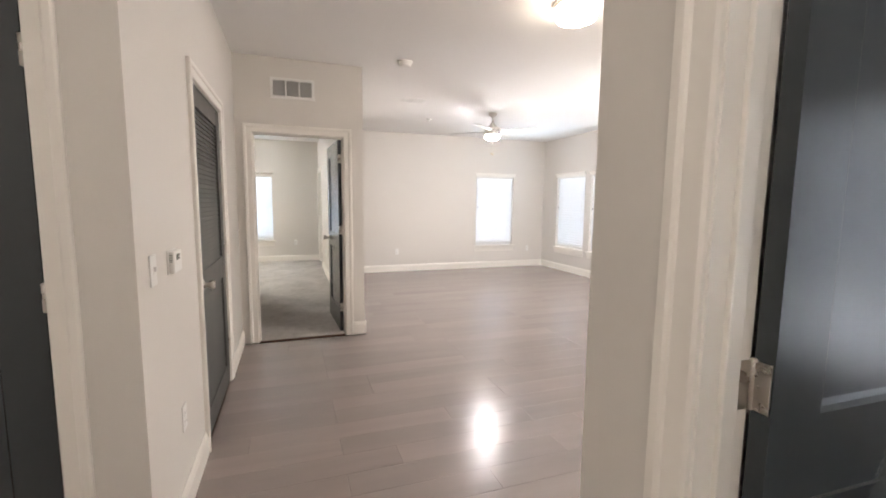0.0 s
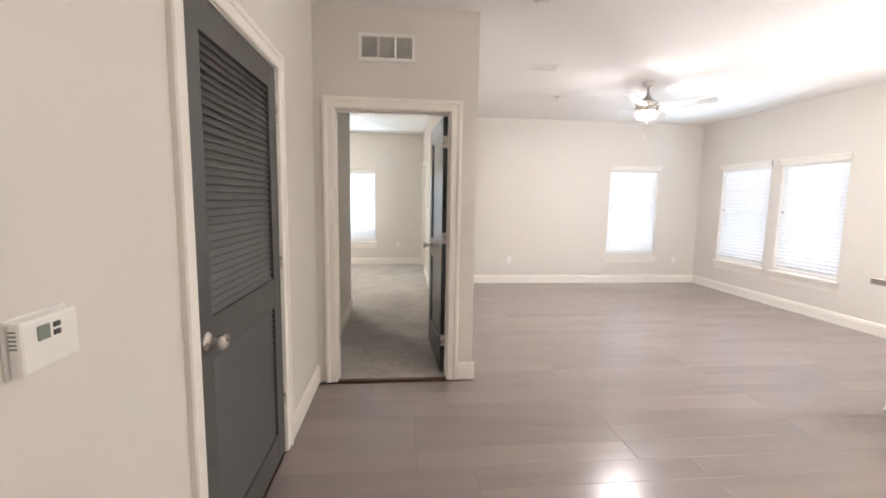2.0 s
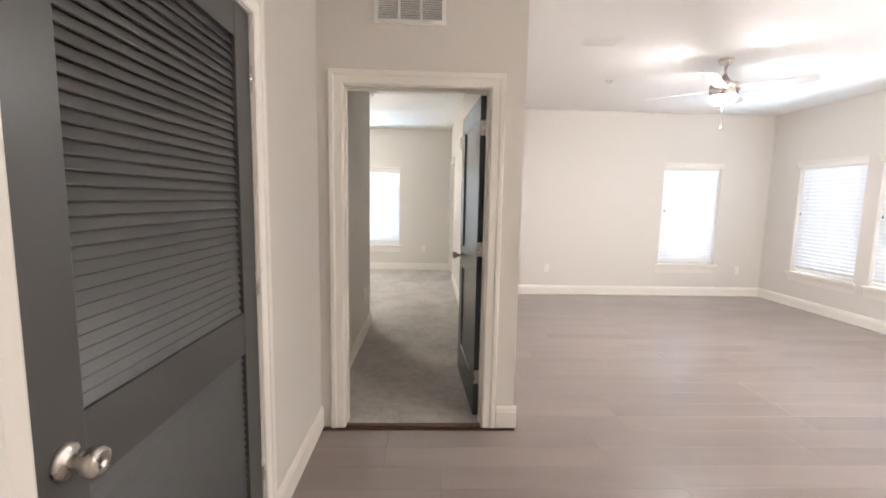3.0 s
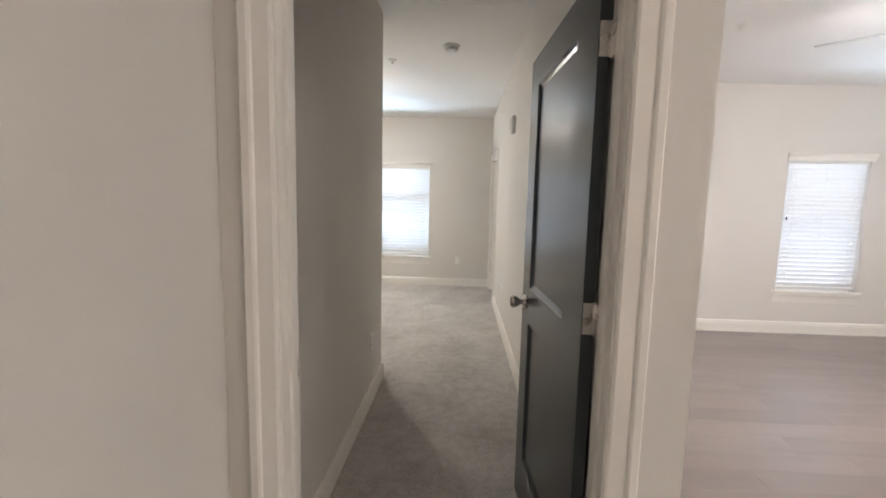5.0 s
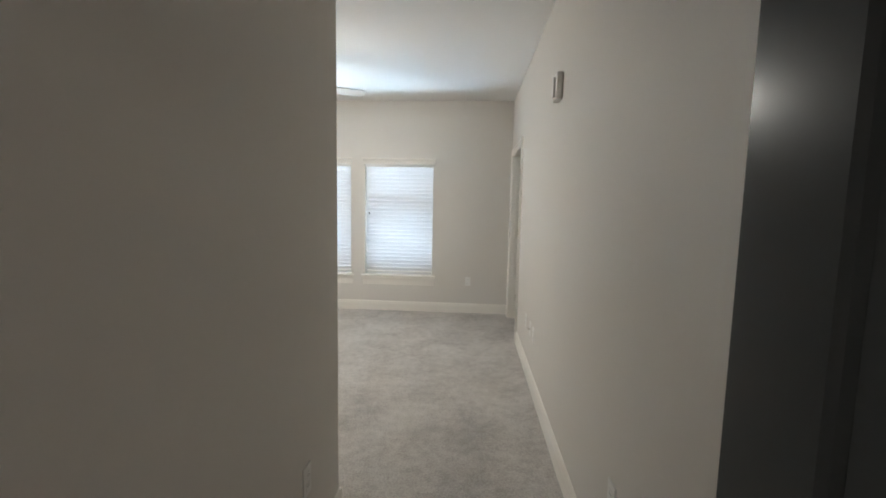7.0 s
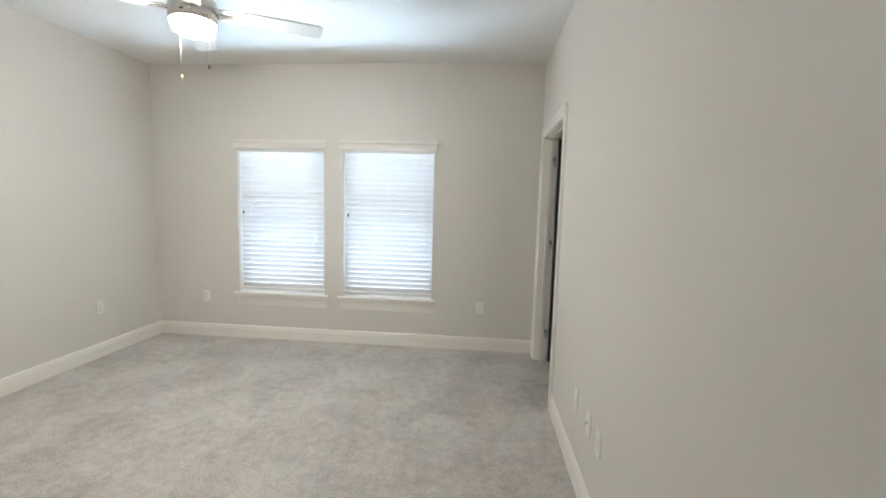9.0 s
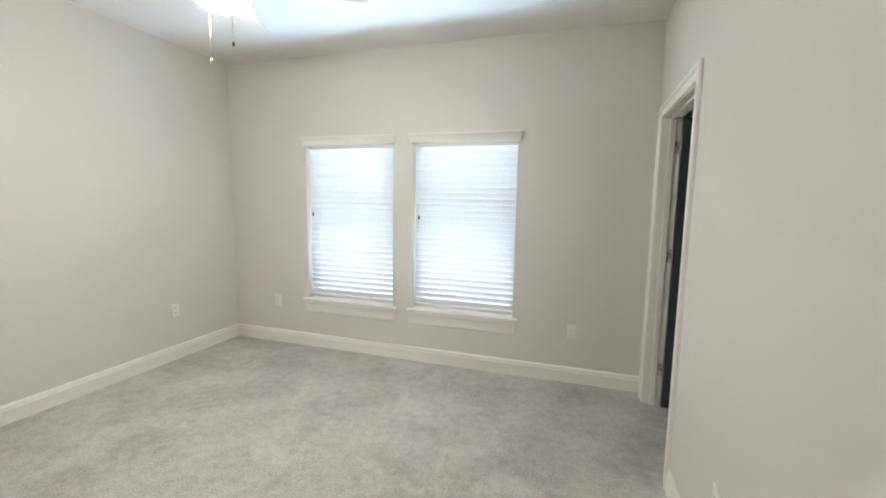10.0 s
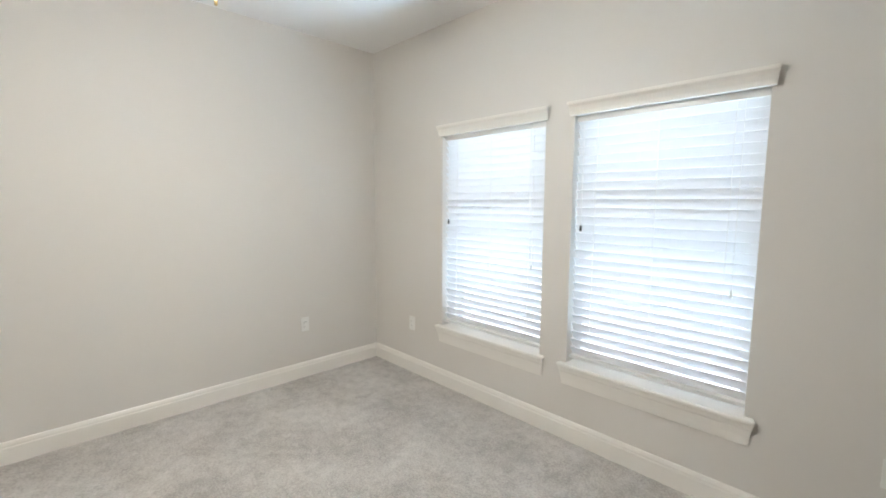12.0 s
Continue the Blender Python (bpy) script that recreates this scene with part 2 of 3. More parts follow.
def prism(bm, pts, place):
    """Closed body between two outlines: place(p, end) gives the point of outline point p at end 0 or 1."""
    a = [bm.verts.new(place(p, 0)) for p in pts]
    b = [bm.verts.new(place(p, 1)) for p in pts]
    n = len(pts)
    for i in range(n):
        bm.faces.new((a[i], a[(i + 1) % n], b[(i + 1) % n], b[i]))
    bm.faces.new(a[::-1])
    bm.faces.new(b)
    return bm


TURN = {"+y": 0, "-y": 180, "-x": 90, "+x": -90}


def on_wall(x, y, z, normal):
    """A pose on a wall: local x runs along it, local y points into the room."""
    return pose(x, y, z, 0, 0, TURN[normal])


# ---------------------------------------------------------------- structure
def wall(name, x0, x1, y0, y1, openings=(), z1=2.743, material=None):
    """A wall with thickness; openings (a0, a1, low, high) run along its longer side and go through it."""
    along_x = (x1 - x0) > (y1 - y0)
    A0, A1 = (x0, x1) if along_x else (y0, y1)
    us = sorted({A0, A1, *[o[0] for o in openings], *[o[1] for o in openings]})
    zs = sorted({0.0, z1, *[o[2] for o in openings], *[o[3] for o in openings]})
    t0, t1 = (y0, y1) if along_x else (x0, x1)

    def solid(i, k):
        if not (0 <= i < len(us) - 1 and 0 <= k < len(zs) - 1):
            return False
        u, z = (us[i] + us[i + 1]) / 2, (zs[k] + zs[k + 1]) / 2
        return not any(o[0] < u < o[1] and o[2] < z < o[3] for o in openings)

    bm = B()
    cache = {}

    def V(u, t, z):
        key = (round(u, 4), round(t, 4), round(z, 4))
        if key not in cache:
            cache[key] = bm.verts.new((u, t, z) if along_x else (t, u, z))
        return cache[key]

    for i in range(len(us) - 1):
        for k in range(len(zs) - 1):
            if not solid(i, k):
                continue
            a, b, c, d = us[i], us[i + 1], zs[k], zs[k + 1]
            for t in (t0, t1):
                bm.faces.new((V(a, t, c), V(b, t, c), V(b, t, d), V(a, t, d)))
            if not solid(i - 1, k):
                bm.faces.new((V(a, t0, c), V(a, t1, c), V(a, t1, d), V(a, t0, d)))
            if not solid(i + 1, k):
                bm.faces.new((V(b, t0, c), V(b, t1, c), V(b, t1, d), V(b, t0, d)))
            if not solid(i, k - 1):
                bm.faces.new((V(a, t0, c), V(b, t0, c), V(b, t1, c), V(a, t1, c)))
            if not solid(i, k + 1):
                bm.faces.new((V(a, t0, d), V(b, t0, d), V(b, t1, d), V(a, t1, d)))
    return tagged(part(name, bm, material or WALL), "painted greige drywall wall, smooth and clean", "wall", kind="structure")


H = 2.743
WIN_LOW, WIN_HIGH = 0.484, 1.972
wall("wall_hall", -0.115, 0, -2.84, 0, [(-1.862, -0.888, 0, 2.06)])
wall("wall_bedroom_door", -0.115, 1.187, 0, 0.115, [(0.13, 1.005, 0, 2.055)])
wall("wall_passage", -0.115, 0, 0.115, 2.175)
wall("wall_bedroom_east", 1.072, 1.187, 0.115, 5.97, [(4.842, 5.808, 0, 2.055)])
wall("wall_bedroom_south", -2.915, -0.115, 2.06, 2.175)
wall("wall_bedroom_west", -2.915, -2.8, 2.175, 5.97)
wall("wall_bedroom_north", -2.915, 3.0, 5.97, 6.12, [(-1.915, -1.02, WIN_LOW, WIN_HIGH), (-0.832, 0.068, WIN_LOW, WIN_HIGH)])
wall("wall_living_north", 1.187, 5.95, 3.87, 4.02, [(4.165, 5.04, WIN_LOW, WIN_HIGH)])
wall("wall_living_east", 5.8, 5.95, -3.805, 3.87, [(-0.345, 0.515, 0, 2.05), (1.35, 2.245, WIN_LOW, WIN_HIGH), (2.42, 3.335, WIN_LOW, WIN_HIGH)])
wall("wall_kitchen_south", 1.235, 5.8, -3.805, -3.69)
wall("wall_foyer_east", 1.12, 1.235, -6.1, -3.69, [(-4.82, -3.96, 0, 2.055)])
wall("wall_foyer_north", -1.4, -0.115, -2.84, -2.725, [(-1.09, -0.225, 0, 2.055)])
wall("wall_foyer_west", -1.515, -1.4, -6.1, -2.725)
wall("wall_foyer_south", -1.515, 3.3, -6.215, -6.1)
wall("wall_side_room_east", 3.3, 3.415, -6.215, -3.805, [(-5.6, -4.7, WIN_LOW, WIN_HIGH)])
wall("wall_bath_east", 3.0, 3.115, 4.02, 6.12)
wall("wall_closet_west", -1.4, -1.285, -2.725, 0.115)
wall("wall_closet_north", -1.285, -0.115, 0, 0.115)

tagged(part("ceiling", box(B(), -3.2, 6.1, -6.4, 6.3, H, H + 0.12), CEIL), "flat white painted ceiling", "ceiling", kind="structure")
tagged(part("subfloor", box(B(), -3.2, 6.1, -6.4, 6.3, -0.30, -0.014), GROUND), "grey concrete subfloor under the finished floors", "floor", kind="structure")
tagged(part("ground", box(B(), -400, 400, -400, 400, -0.6, -0.302), GROUND), "pale open ground outside the windows", "ground", kind="structure")


def carpet(name, rects, pile, label):
    """Carpet as a fine sheet with an uneven pile and vacuum strokes."""
    bm = B()
    step = 0.04
    for x0, x1, y0, y1 in rects:
        nx, ny = max(1, round((x1 - x0) / step)), max(1, round((y1 - y0) / step))
        g = []
        for i in range(nx + 1):
            col = []
            for j in range(ny + 1):
                x, y = x0 + (x1 - x0) * i / nx, y0 + (y1 - y0) * j / ny
                z = pile + 0.0035 * noise.noise((x * 6, y * 6, 1.0)) + 0.003 * noise.noise((x * 20, y * 20, 5.0))
                col.append(bm.verts.new((x, y, z)))
            g.append(col)
        for i in range(nx):
            for j in range(ny):
                f = bm.faces.new((g[i][j], g[i + 1][j], g[i + 1][j + 1], g[i][j + 1]))
                f.smooth = True
    return tagged(part(name, bm, CARPET), label, "carpet", kind="structure")


carpet("floor_carpet", [(-2.8, 1.072, 2.175, 5.97), (0.0, 1.072, 0.115, 2.175), (0.13, 1.005, 0.03, 0.115)], 0.008, "soft grey cut-pile carpet with faint vacuum strokes")
carpet("floor_bath", [(1.072, 1.187, 4.842, 5.808), (1.187, 3.0, 4.02, 5.97)], 0.004, "grey carpet beyond the open bedroom side door")
tagged(part("floor_side_room", box(B(), 1.12, 3.3, -6.1, -3.805, -0.013, 0.0), GROUND), "plain grey floor of the side room", "floor", kind="structure")


def baseboard(x, y, length, normal, h=0.135):
    """Moulded baseboard; (x, y) is its middle on the wall's face."""
    pts = [(0, 0), (0.016, 0), (0.016, h - 0.035), (0.013, h - 0.028), (0.013, h - 0.018), (0.009, h - 0.006), (0.005, h), (0, h)]
    bm = prism(B(), pts, lambda p, e: (-length / 2 + e * length, p[0], p[1]))
    ob = part("baseboard", bm, TRIM, m=on_wall(x, y, 0, normal))
    return tagged(ob, "white painted moulded wooden baseboard along the wall", "baseboard", kind="structure")


def base_run(axis, fixed, a, b, normal):
    if axis == "x":
        baseboard((a + b) / 2, fixed, b - a, normal)
    else:
        baseboard(fixed, (a + b) / 2, b - a, normal)


base_run("y", 0, -2.84, -1.945, "+x")
base_run("y", 0, -0.815, 0, "+x")
base_run("x", 0, 1.075, 1.203, "-y")
base_run("y", 1.187, 0.0, 3.87, "+x")
base_run("x", 3.87, 1.187, 5.8, "-y")
base_run("y", 5.8, 0.60, 3.87, "-x")
base_run("y", 5.8, -3.69, -1.50, "-x")
base_run("x", -3.69, 1.12, 5.8, "+y")
base_run("y", 1.12, -3.885, -3.674, "-x")
base_run("x", -2.84, -0.14, 0.016, "-y")
base_run("y", 0, 0.115, 2.191, "+x")
base_run("x", 2.175, -2.8, 0.016, "+y")
base_run("y", -2.8, 2.175, 5.97, "+x")
base_run("x", 5.97, -2.8, 1.072, "-y")
base_run("y", 1.072, 0.115, 4.765, "-x")


# ---------------------------------------------------------------- doors
CASE = [(0.005, 0), (0.005, 0.010), (0.012, 0.014), (0.052, 0.014), (0.056, 0.019), (0.062, 0.022), (0.080, 0.022), (0.085, 0.016), (0.085, 0)]


def door_frame(door, w, h, depth, sides=(1,), stop=None):
    """Jamb lining and moulded casing round an opening w wide; local y = 0 is the wall's face, the wall lies at y < 0."""
    lin = 0.018
    for s in (-1, 1):
        part("jamb", box(B(), s * w / 2 - (lin if s < 0 else 0), s * w / 2 + (lin if s > 0 else 0), -depth, 0, 0, h + lin), TRIM, door)
    part("head_jamb", box(B(), -w / 2, w / 2, -depth, 0, h, h + lin), TRIM, door)
    if stop:
        y0, y1 = stop
        for s in (-1, 1):
            part("door_stop", box(B(), min(s * w / 2, s * (w / 2 - 0.011)), max(s * w / 2, s * (w / 2 - 0.011)), y0, y1, 0, h, 0.002), TRIM, door)
        part("door_stop", box(B(), -w / 2 + 0.011, w / 2 - 0.011, y0, y1, h - 0.011, h, 0.002), TRIM, door)
    for side in sides:
        base = 0 if side > 0 else -depth
        for s in (-1, 1):
            part("casing", prism(B(), CASE, lambda p, e: (s * (w / 2 + p[0]), base + side * p[1], e * (h + p[0]))), TRIM, door)
        part("casing", prism(B(), CASE, lambda p, e: ((2 * e - 1) * (w / 2 + p[0]), base + side * p[1], h + p[0])), TRIM, door)


def knob(parent, x, y, z, out):
    """Round door knob with a rose; out = +1 or -1 along local y."""
    prof = [(0, 0), (0.033, 0), (0.033, 0.004), (0.028, 0.009), (0.014, 0.011), (0.012, 0.022), (0.016, 0.030), (0.024, 0.040), (0.0275, 0.052), (0.026, 0.062), (0.020, 0.066), (0.008, 0.066), (0.007, 0.0635), (0, 0.0635)]
    return part("door_knob", lathe(B(), prof), NICKEL, parent, "brushed nickel round knob", m=pose(x, y, z, -90 * out, 0, 0))


def hinge(parent, z, t_lo, t_hi, open_leaf, jamb=True):
    bm = B()
    rad = 0.0065 if open_leaf else 0.0085
    lathe(bm, [(0, -0.048), (0.004, -0.047), (rad, -0.045), (rad, 0.045), (0.004, 0.047), (0, 0.048)], 12)
    if open_leaf:
        box(bm, -0.0025, -0.0002, t_lo, t_hi, -0.044, 0.044)
        if jamb:
            box(bm, -0.036, -0.004, 0.0, 0.002, -0.044, 0.044)
    for dz in (-0.03, 0.0, 0.03):
        if open_leaf:
            lathe(bm, [(0, 0), (0.004, 0), (0.003, 0.0012), (0, 0.0012)], 8, pose(-0.0025, (t_lo + t_hi) / 2 + (0.006 if dz == 0 else -0.004), dz, 0, -90, 0))
    return part("hinge", bm, NICKEL, parent, "brushed nickel butt hinge", m=pose(0, 0, z))


def panel_leaf(leaf, w, h, y0, y1, material, panels, stile, stile_b):
    """A leaf from x = 0 (hinge) to w with recessed, bevelled panels on both faces."""
    zb = 0.012
    bm = B()
    box(bm, 0.002, stile, y0, y1, zb, h)
    box(bm, w - stile_b, w - 0.002, y0, y1, zb, h)
    zz = [zb, *[z for p in panels for z in p], h]
    for a, b in zip(zz[::2], zz[1::2]):
        box(bm, stile, w - stile_b, y0, y1, a, b)
    part("leaf_frame", bm, material, leaf)
    for z0, z1 in panels:
        bm = B()
        for ya, yb in ((y0, y0 + 0.011), (y1, y1 - 0.011)):
            x0, x1, s = stile, w - stile_b, 0.020
            o = [bm.verts.new(c) for c in ((x0, ya, z0), (x1, ya, z0), (x1, ya, z1), (x0, ya, z1))]
            q = [bm.verts.new(c) for c in ((x0 + s * 0.4, (ya + yb * 2) / 3, z0 + s * 0.4), (x1 - s * 0.4, (ya + yb * 2) / 3, z0 + s * 0.4), (x1 - s * 0.4, (ya + yb * 2) / 3, z1 - s * 0.4), (x0 + s * 0.4, (ya + yb * 2) / 3, z1 - s * 0.4))]
            n = [bm.verts.new(c) for c in ((x0 + s, yb, z0 + s), (x1 - s, yb, z0 + s), (x1 - s, yb, z1 - s), (x0 + s, yb, z1 - s))]
            for r0, r1 in ((o, q), (q, n)):
                for i in range(4):
                    bm.faces.new((r0[i], r0[(i + 1) % 4], r1[(i + 1) % 4], r1[i]))
        part("panel_moulding", bm, material, leaf)
        mid = (y0 + y1) / 2
        bm = B()
        box(bm, stile + 0.019, w - stile_b - 0.019, y0 + 0.0112, y1 - 0.0112, z0 + 0.019, z1 - 0.019)
        part("door_panel", bm, material, leaf)
    return leaf


PANELS = ((0.24, 0.885), (1.045, 1.905))


def swing_leaf(door, local, w, material, y0, y1, h=2.03, panels=PANELS, knobs=True, open_leaf=True, label="", stile=0.125, stile_b=0.125):
    leaf = new("leaf")
    leaf.parent = door
    leaf.matrix_local = local
    if label:
        leaf["label"] = label
    panel_leaf(leaf, w, h, y0, y1, material, panels, stile, stile_b)
    for z in (0.27, 1.10, 1.84):
        hinge(leaf, z, min(y0, y1) + 0.002, max(y0, y1) - 0.002, open_leaf)
    if knobs:
        knob(leaf, w - 0.065, y1, 0.965, 1)
        knob(leaf, w - 0.065, y0, 0.965, -1)
    return leaf


def door(name, m, label):
    return tagged(empty(name, m), label, "door", kind="structure")


T = 0.035
# bedroom door, open against the passage wall
d1 = door("door_1", on_wall(0.5675, 0, 0, "-y"), "open black two-panel door in a white moulded frame")
door_frame(d1, 0.835, 2.036, 0.115, (1, -1), (-0.078, -0.042))
swing_leaf(d1, d1.matrix_world.inverted() @ pose(0.980, 0.124, 0, 0, 0, 93), 0.825, BLACK, 0.0, T, stile=0.185, stile_b=0.14, label="glossy black two-panel door leaf")
part("threshold", box(B(), -0.417, 0.417, -0.035, 0.0, -0.01, 0.006, 0.003), WOODEND, d1, "dark metal strip between wood floor and carpet")
part("strike_plate", box(B(), 0.4155, 0.4185, -0.105, -0.078, 0.90, 0.965, 0.001), NICKEL, d1, "nickel strike plate")

# side door of the bedroom, open
d2 = door("door_2", on_wall(1.072, 5.325, 0, "-x"), "open black door in a white frame beside the bedroom corner")
door_frame(d2, 0.93, 2.036, 0.115, (1,), (-0.078, -0.042))
swing_leaf(d2, d2.matrix_world.inverted() @ pose(1.190, 5.786, 0, 0, 0, -4), 0.91, BLACK, -T, 0.0, label="black two-panel door leaf")

# foyer doors
d3 = door("door_3", on_wall(1.12, -4.39, 0, "-x"), "open black two-panel door with nickel hinges by the entry")
door_frame(d3, 0.824, 2.036, 0.115, (1,), (-0.078, -0.042))
swing_leaf(d3, d3.matrix_world.inverted() @ pose(1.238, -3.982, 0, 0, 0, -2), 0.81, BLACK, -T, 0.0, label="glossy black two-panel door leaf")

d4 = door("door_4", on_wall(-0.6575, -2.84, 0, "-y"), "closed black two-panel closet door in a white frame")
door_frame(d4, 0.829, 2.036, 0.115, (1,))
swing_leaf(d4, pose(-0.4125, -0.003, 0), 0.825, BLACK, -T, 0.0, open_leaf=False, label="black two-panel door leaf")

# louvred closet door
d5 = door("door_5", on_wall(0, -1.375, 0, "+x"), "closed charcoal louvred closet door with nickel knob")
door_frame(d5, 0.938, 2.042, 0.115, (1,))


def louvre_leaf(parent, local, w, h):
    leaf = new("leaf")
    leaf.parent = parent
    leaf.matrix_local = local
    leaf["label"] = "charcoal louvred door leaf"
    st, y0, y1 = 0.115, -T, 0.0
    fields = ((0.165, 0.845), (0.995, 1.925))
    bm = B()
    box(bm, 0.003, st, y0, y1, 0.012, h, 0.002)
    box(bm, w - st, w - 0.003, y0, y1, 0.012, h, 0.002)
    zz = [0.012, *[z for f in fields for z in f], h]
    for a, b in zip(zz[::2], zz[1::2]):
        box(bm, st, w - st, y0 + 0.001, y1 - 0.001, a, b)
    part("leaf_frame", bm, GREY, leaf)
    bm = box(B(), st, w - st, -0.0165, 0.0165, -0.003, 0.003, 0.002)
    slat = part("slat", bm, GREY, leaf)
    first = True
    for z0, z1 in fields:
        n = round((z1 - z0) / 0.0282)
        for i in range(n):
            m = pose(0, -T / 2, z0 + (i + 0.5) * (z1 - z0) / n, -66, 0, 0)
            if first:
                slat.matrix_local, first = m, False
            else:
                again(slat, leaf, m)
    for z in (0.33, 1.08, 1.82):
        hinge(leaf, z, 0, T, False)
    knob(leaf, w - 0.065, y1, 0.925, 1)
    return leaf


louvre_leaf(d5, pose(-0.467, -0.004, 0), 0.934, 2.036)


# ---------------------------------------------------------------- windows and blinds
def window(name, m, w, h, depth=0.15):
    win = tagged(empty(name, m), "white vinyl double-hung window with a moulded sill", "window", kind="structure")
    f = 0.045
    y0, y1 = -depth + 0.005, -depth + 0.055
    bm = B()
    box(bm, -w / 2, -w / 2 + f, y0, y1, 0, h, 0.003)
    box(bm, w / 2 - f, w / 2, y0, y1, 0, h, 0.003)
    box(bm, -w / 2 + f, w / 2 - f, y0, y1, 0, f, 0.003)
    box(bm, -w / 2 + f, w / 2 - f, y0, y1, h - f, h, 0.003)
    box(bm, -w / 2 + f, w / 2 - f, y0 + 0.005, y1 - 0.005, h * 0.5 - 0.022, h * 0.5 + 0.022, 0.003)
    part("window_frame", bm, VINYL, win)
    for z0, z1 in ((f, h * 0.5 - 0.022), (h * 0.5 + 0.022, h - f)):
        g = part("pane", box(B(), -w / 2 + f, w / 2 - f, y0 + 0.02, y0 + 0.026, z0, z1), GLASS, win, "clear glass pane")
        g.visible_shadow = False
    e = 0.045
    sill = [(-depth + 0.055, -0.018), (0.030, -0.018), (0.036, -0.013), (0.036, -0.001), (0.031, 0.005), (-depth + 0.055, 0.005)]
    bm = prism(B(), sill, lambda p, k: (-w / 2 + k * w if p[0] < 0 else (-w / 2 - e) + k * (w + 2 * e), p[0], p[1]))
    part("window_sill", bm, TRIM, win)
    apron = [(0.0, -0.128), (0.007, -0.128), (0.009, -0.112), (0.012, -0.085), (0.018, -0.052), (0.024, -0.040), (0.026, -0.0185), (0.0, -0.0185)]
    part("apron", prism(B(), apron, lambda p, k: (-w / 2 - 0.018 - p[0] * 0.8 + k * (w + 0.036 + p[0] * 1.6), p[0], p[1])), TRIM, win)
    return win


SLAT_MESH = {}


def blind(m, w, h, tilt=61.0, y=-0.045, valance_out=True, label="white horizontal slat blind, closed, glowing with daylight"):
    """Horizontal blind hung in an opening; every slat is a piece of its own."""
    ob = tagged(empty("window_blind", m), label, "window blind", group="white window blinds")
    half = 0.0290
    sw = w - 0.016
    key = round(sw, 3)
    pts = []
    for i in range(5):
        u = -half + 2 * half * i / 4
        pts.append((u, 0.0035 * (1 - (u / half) ** 2)))
    pts += [(u, v - 0.0024) for u, v in reversed(pts)]
    top = h - 0.062
    n = round((top - 0.05) / 0.0495)
    pitch = (top - 0.05) / n
    slat = None
    for i in range(n):
        z = 0.054 + (i + 0.5) * pitch
        t = tilt + random.uniform(-1.2, 1.2)
        mm = pose(0, y, z, t, 0, random.uniform(-0.08, 0.08))
        if slat is None:
            bm = prism(B(), pts, lambda p, e: (-sw / 2 + e * sw, p[0], p[1]))
            slat = part("slat", bm, SLAT, ob, m=mm)
        else:
            again(slat, ob, mm)
    part("bottom_rail", box(B(), -sw / 2, sw / 2, y - 0.024, y + 0.024, 0.034, 0.054, 0.004), PLATE, ob)
    part("head_rail", box(B(), -w / 2 + 0.004, w / 2 - 0.004, y - 0.028, y + 0.025, top - 0.004, h - 0.004, 0.002), PLATE, ob)
    if valance_out:
        v = [(0.0, 0.0), (0.020, 0.002), (0.022, 0.020), (0.028, 0.044), (0.038, 0.058), (0.040, 0.072), (0.0, 0.072)]
        part("valance", prism(B(), v, lambda p, e: ((-w / 2 - 0.012 - p[0] * 0.5) + e * (w + 0.024 + p[0]), 0.003 + p[0], h - 0.034 + p[1] * 1.08)), TRIM, ob, "white crown-profiled blind valance")
    for x in (-w * 0.36, 0.0, w * 0.36):
        part("ladder_cord", box(B(), x - 0.0012, x + 0.0012, y + 0.0145, y + 0.0165, 0.03, top), PLATE, ob)
    for x, z0 in ((w * 0.44, 0.56), (-w * 0.40, 0.38)):
        part("pull_cord", box(B(), x - 0.001, x + 0.001, y + 0.031, y + 0.033, h * z0, top), PLATE, ob)
        part("tassel", lathe(B(), [(0, -0.03), (0.008, -0.028), (0.006, 0.0), (0.002, 0.004), (0, 0.004)], 10), DARKPL if x > 0 else PLATE, ob, m=pose(x, y + 0.032, h * z0))
    return ob


def lit_window(name, x, y, normal, w, watts, bounce=0.0):
    m = on_wall(x, y, WIN_LOW, normal)
    h = WIN_HIGH - WIN_LOW
    window(name, m, w, h)
    blind(m, w, h)
    window_light("sky_light", m, w, h, watts, DAYLIGHT)
    if bounce:
        bounce_fill_lamp(m, h, w, bounce)


lit_window("window_1", -1.4675, 5.97, "-y", 0.895, BED_WATTS, BED_BOUNCE)
lit_window("window_2", -0.382, 5.97, "-y", 0.90, BED_WATTS, BED_BOUNCE)
lit_window("window_3", 4.6025, 3.87, "-y", 0.875, LIV_WATTS, LIV_BOUNCE)
lit_window("window_4", 5.8, 2.8775, "-x", 0.915, LIV_WATTS, LIV_BOUNCE)
lit_window("window_5", 5.8, 1.7975, "-x", 0.895, LIV_WATTS, LIV_BOUNCE)

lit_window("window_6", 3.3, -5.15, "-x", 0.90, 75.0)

# patio door with a full-length light
d6 = door("door_6", on_wall(5.8, 0.085, 0, "-x"), "closed dark grey glazed patio door with a blind")
door_frame(d6, 0.824, 2.03, 0.15, (1,))
bm = B()
for a, b, c, d in ((-0.41, -0.285, 0.012, 2.026), (0.285, 0.41, 0.012, 2.026), (-0.285, 0.285, 0.012, 0.26), (-0.285, 0.285, 1.90, 2.026)):
    box(bm, a, b, -0.055, -0.010, c, d)
part("leaf_frame", bm, PATIO, d6, "dark grey painted door leaf")
_g = part("pane", box(B(), -0.285, 0.285, -0.036, -0.030, 0.26, 1.90), GLASS, d6, "clear glass pane")
_g.visible_shadow = False
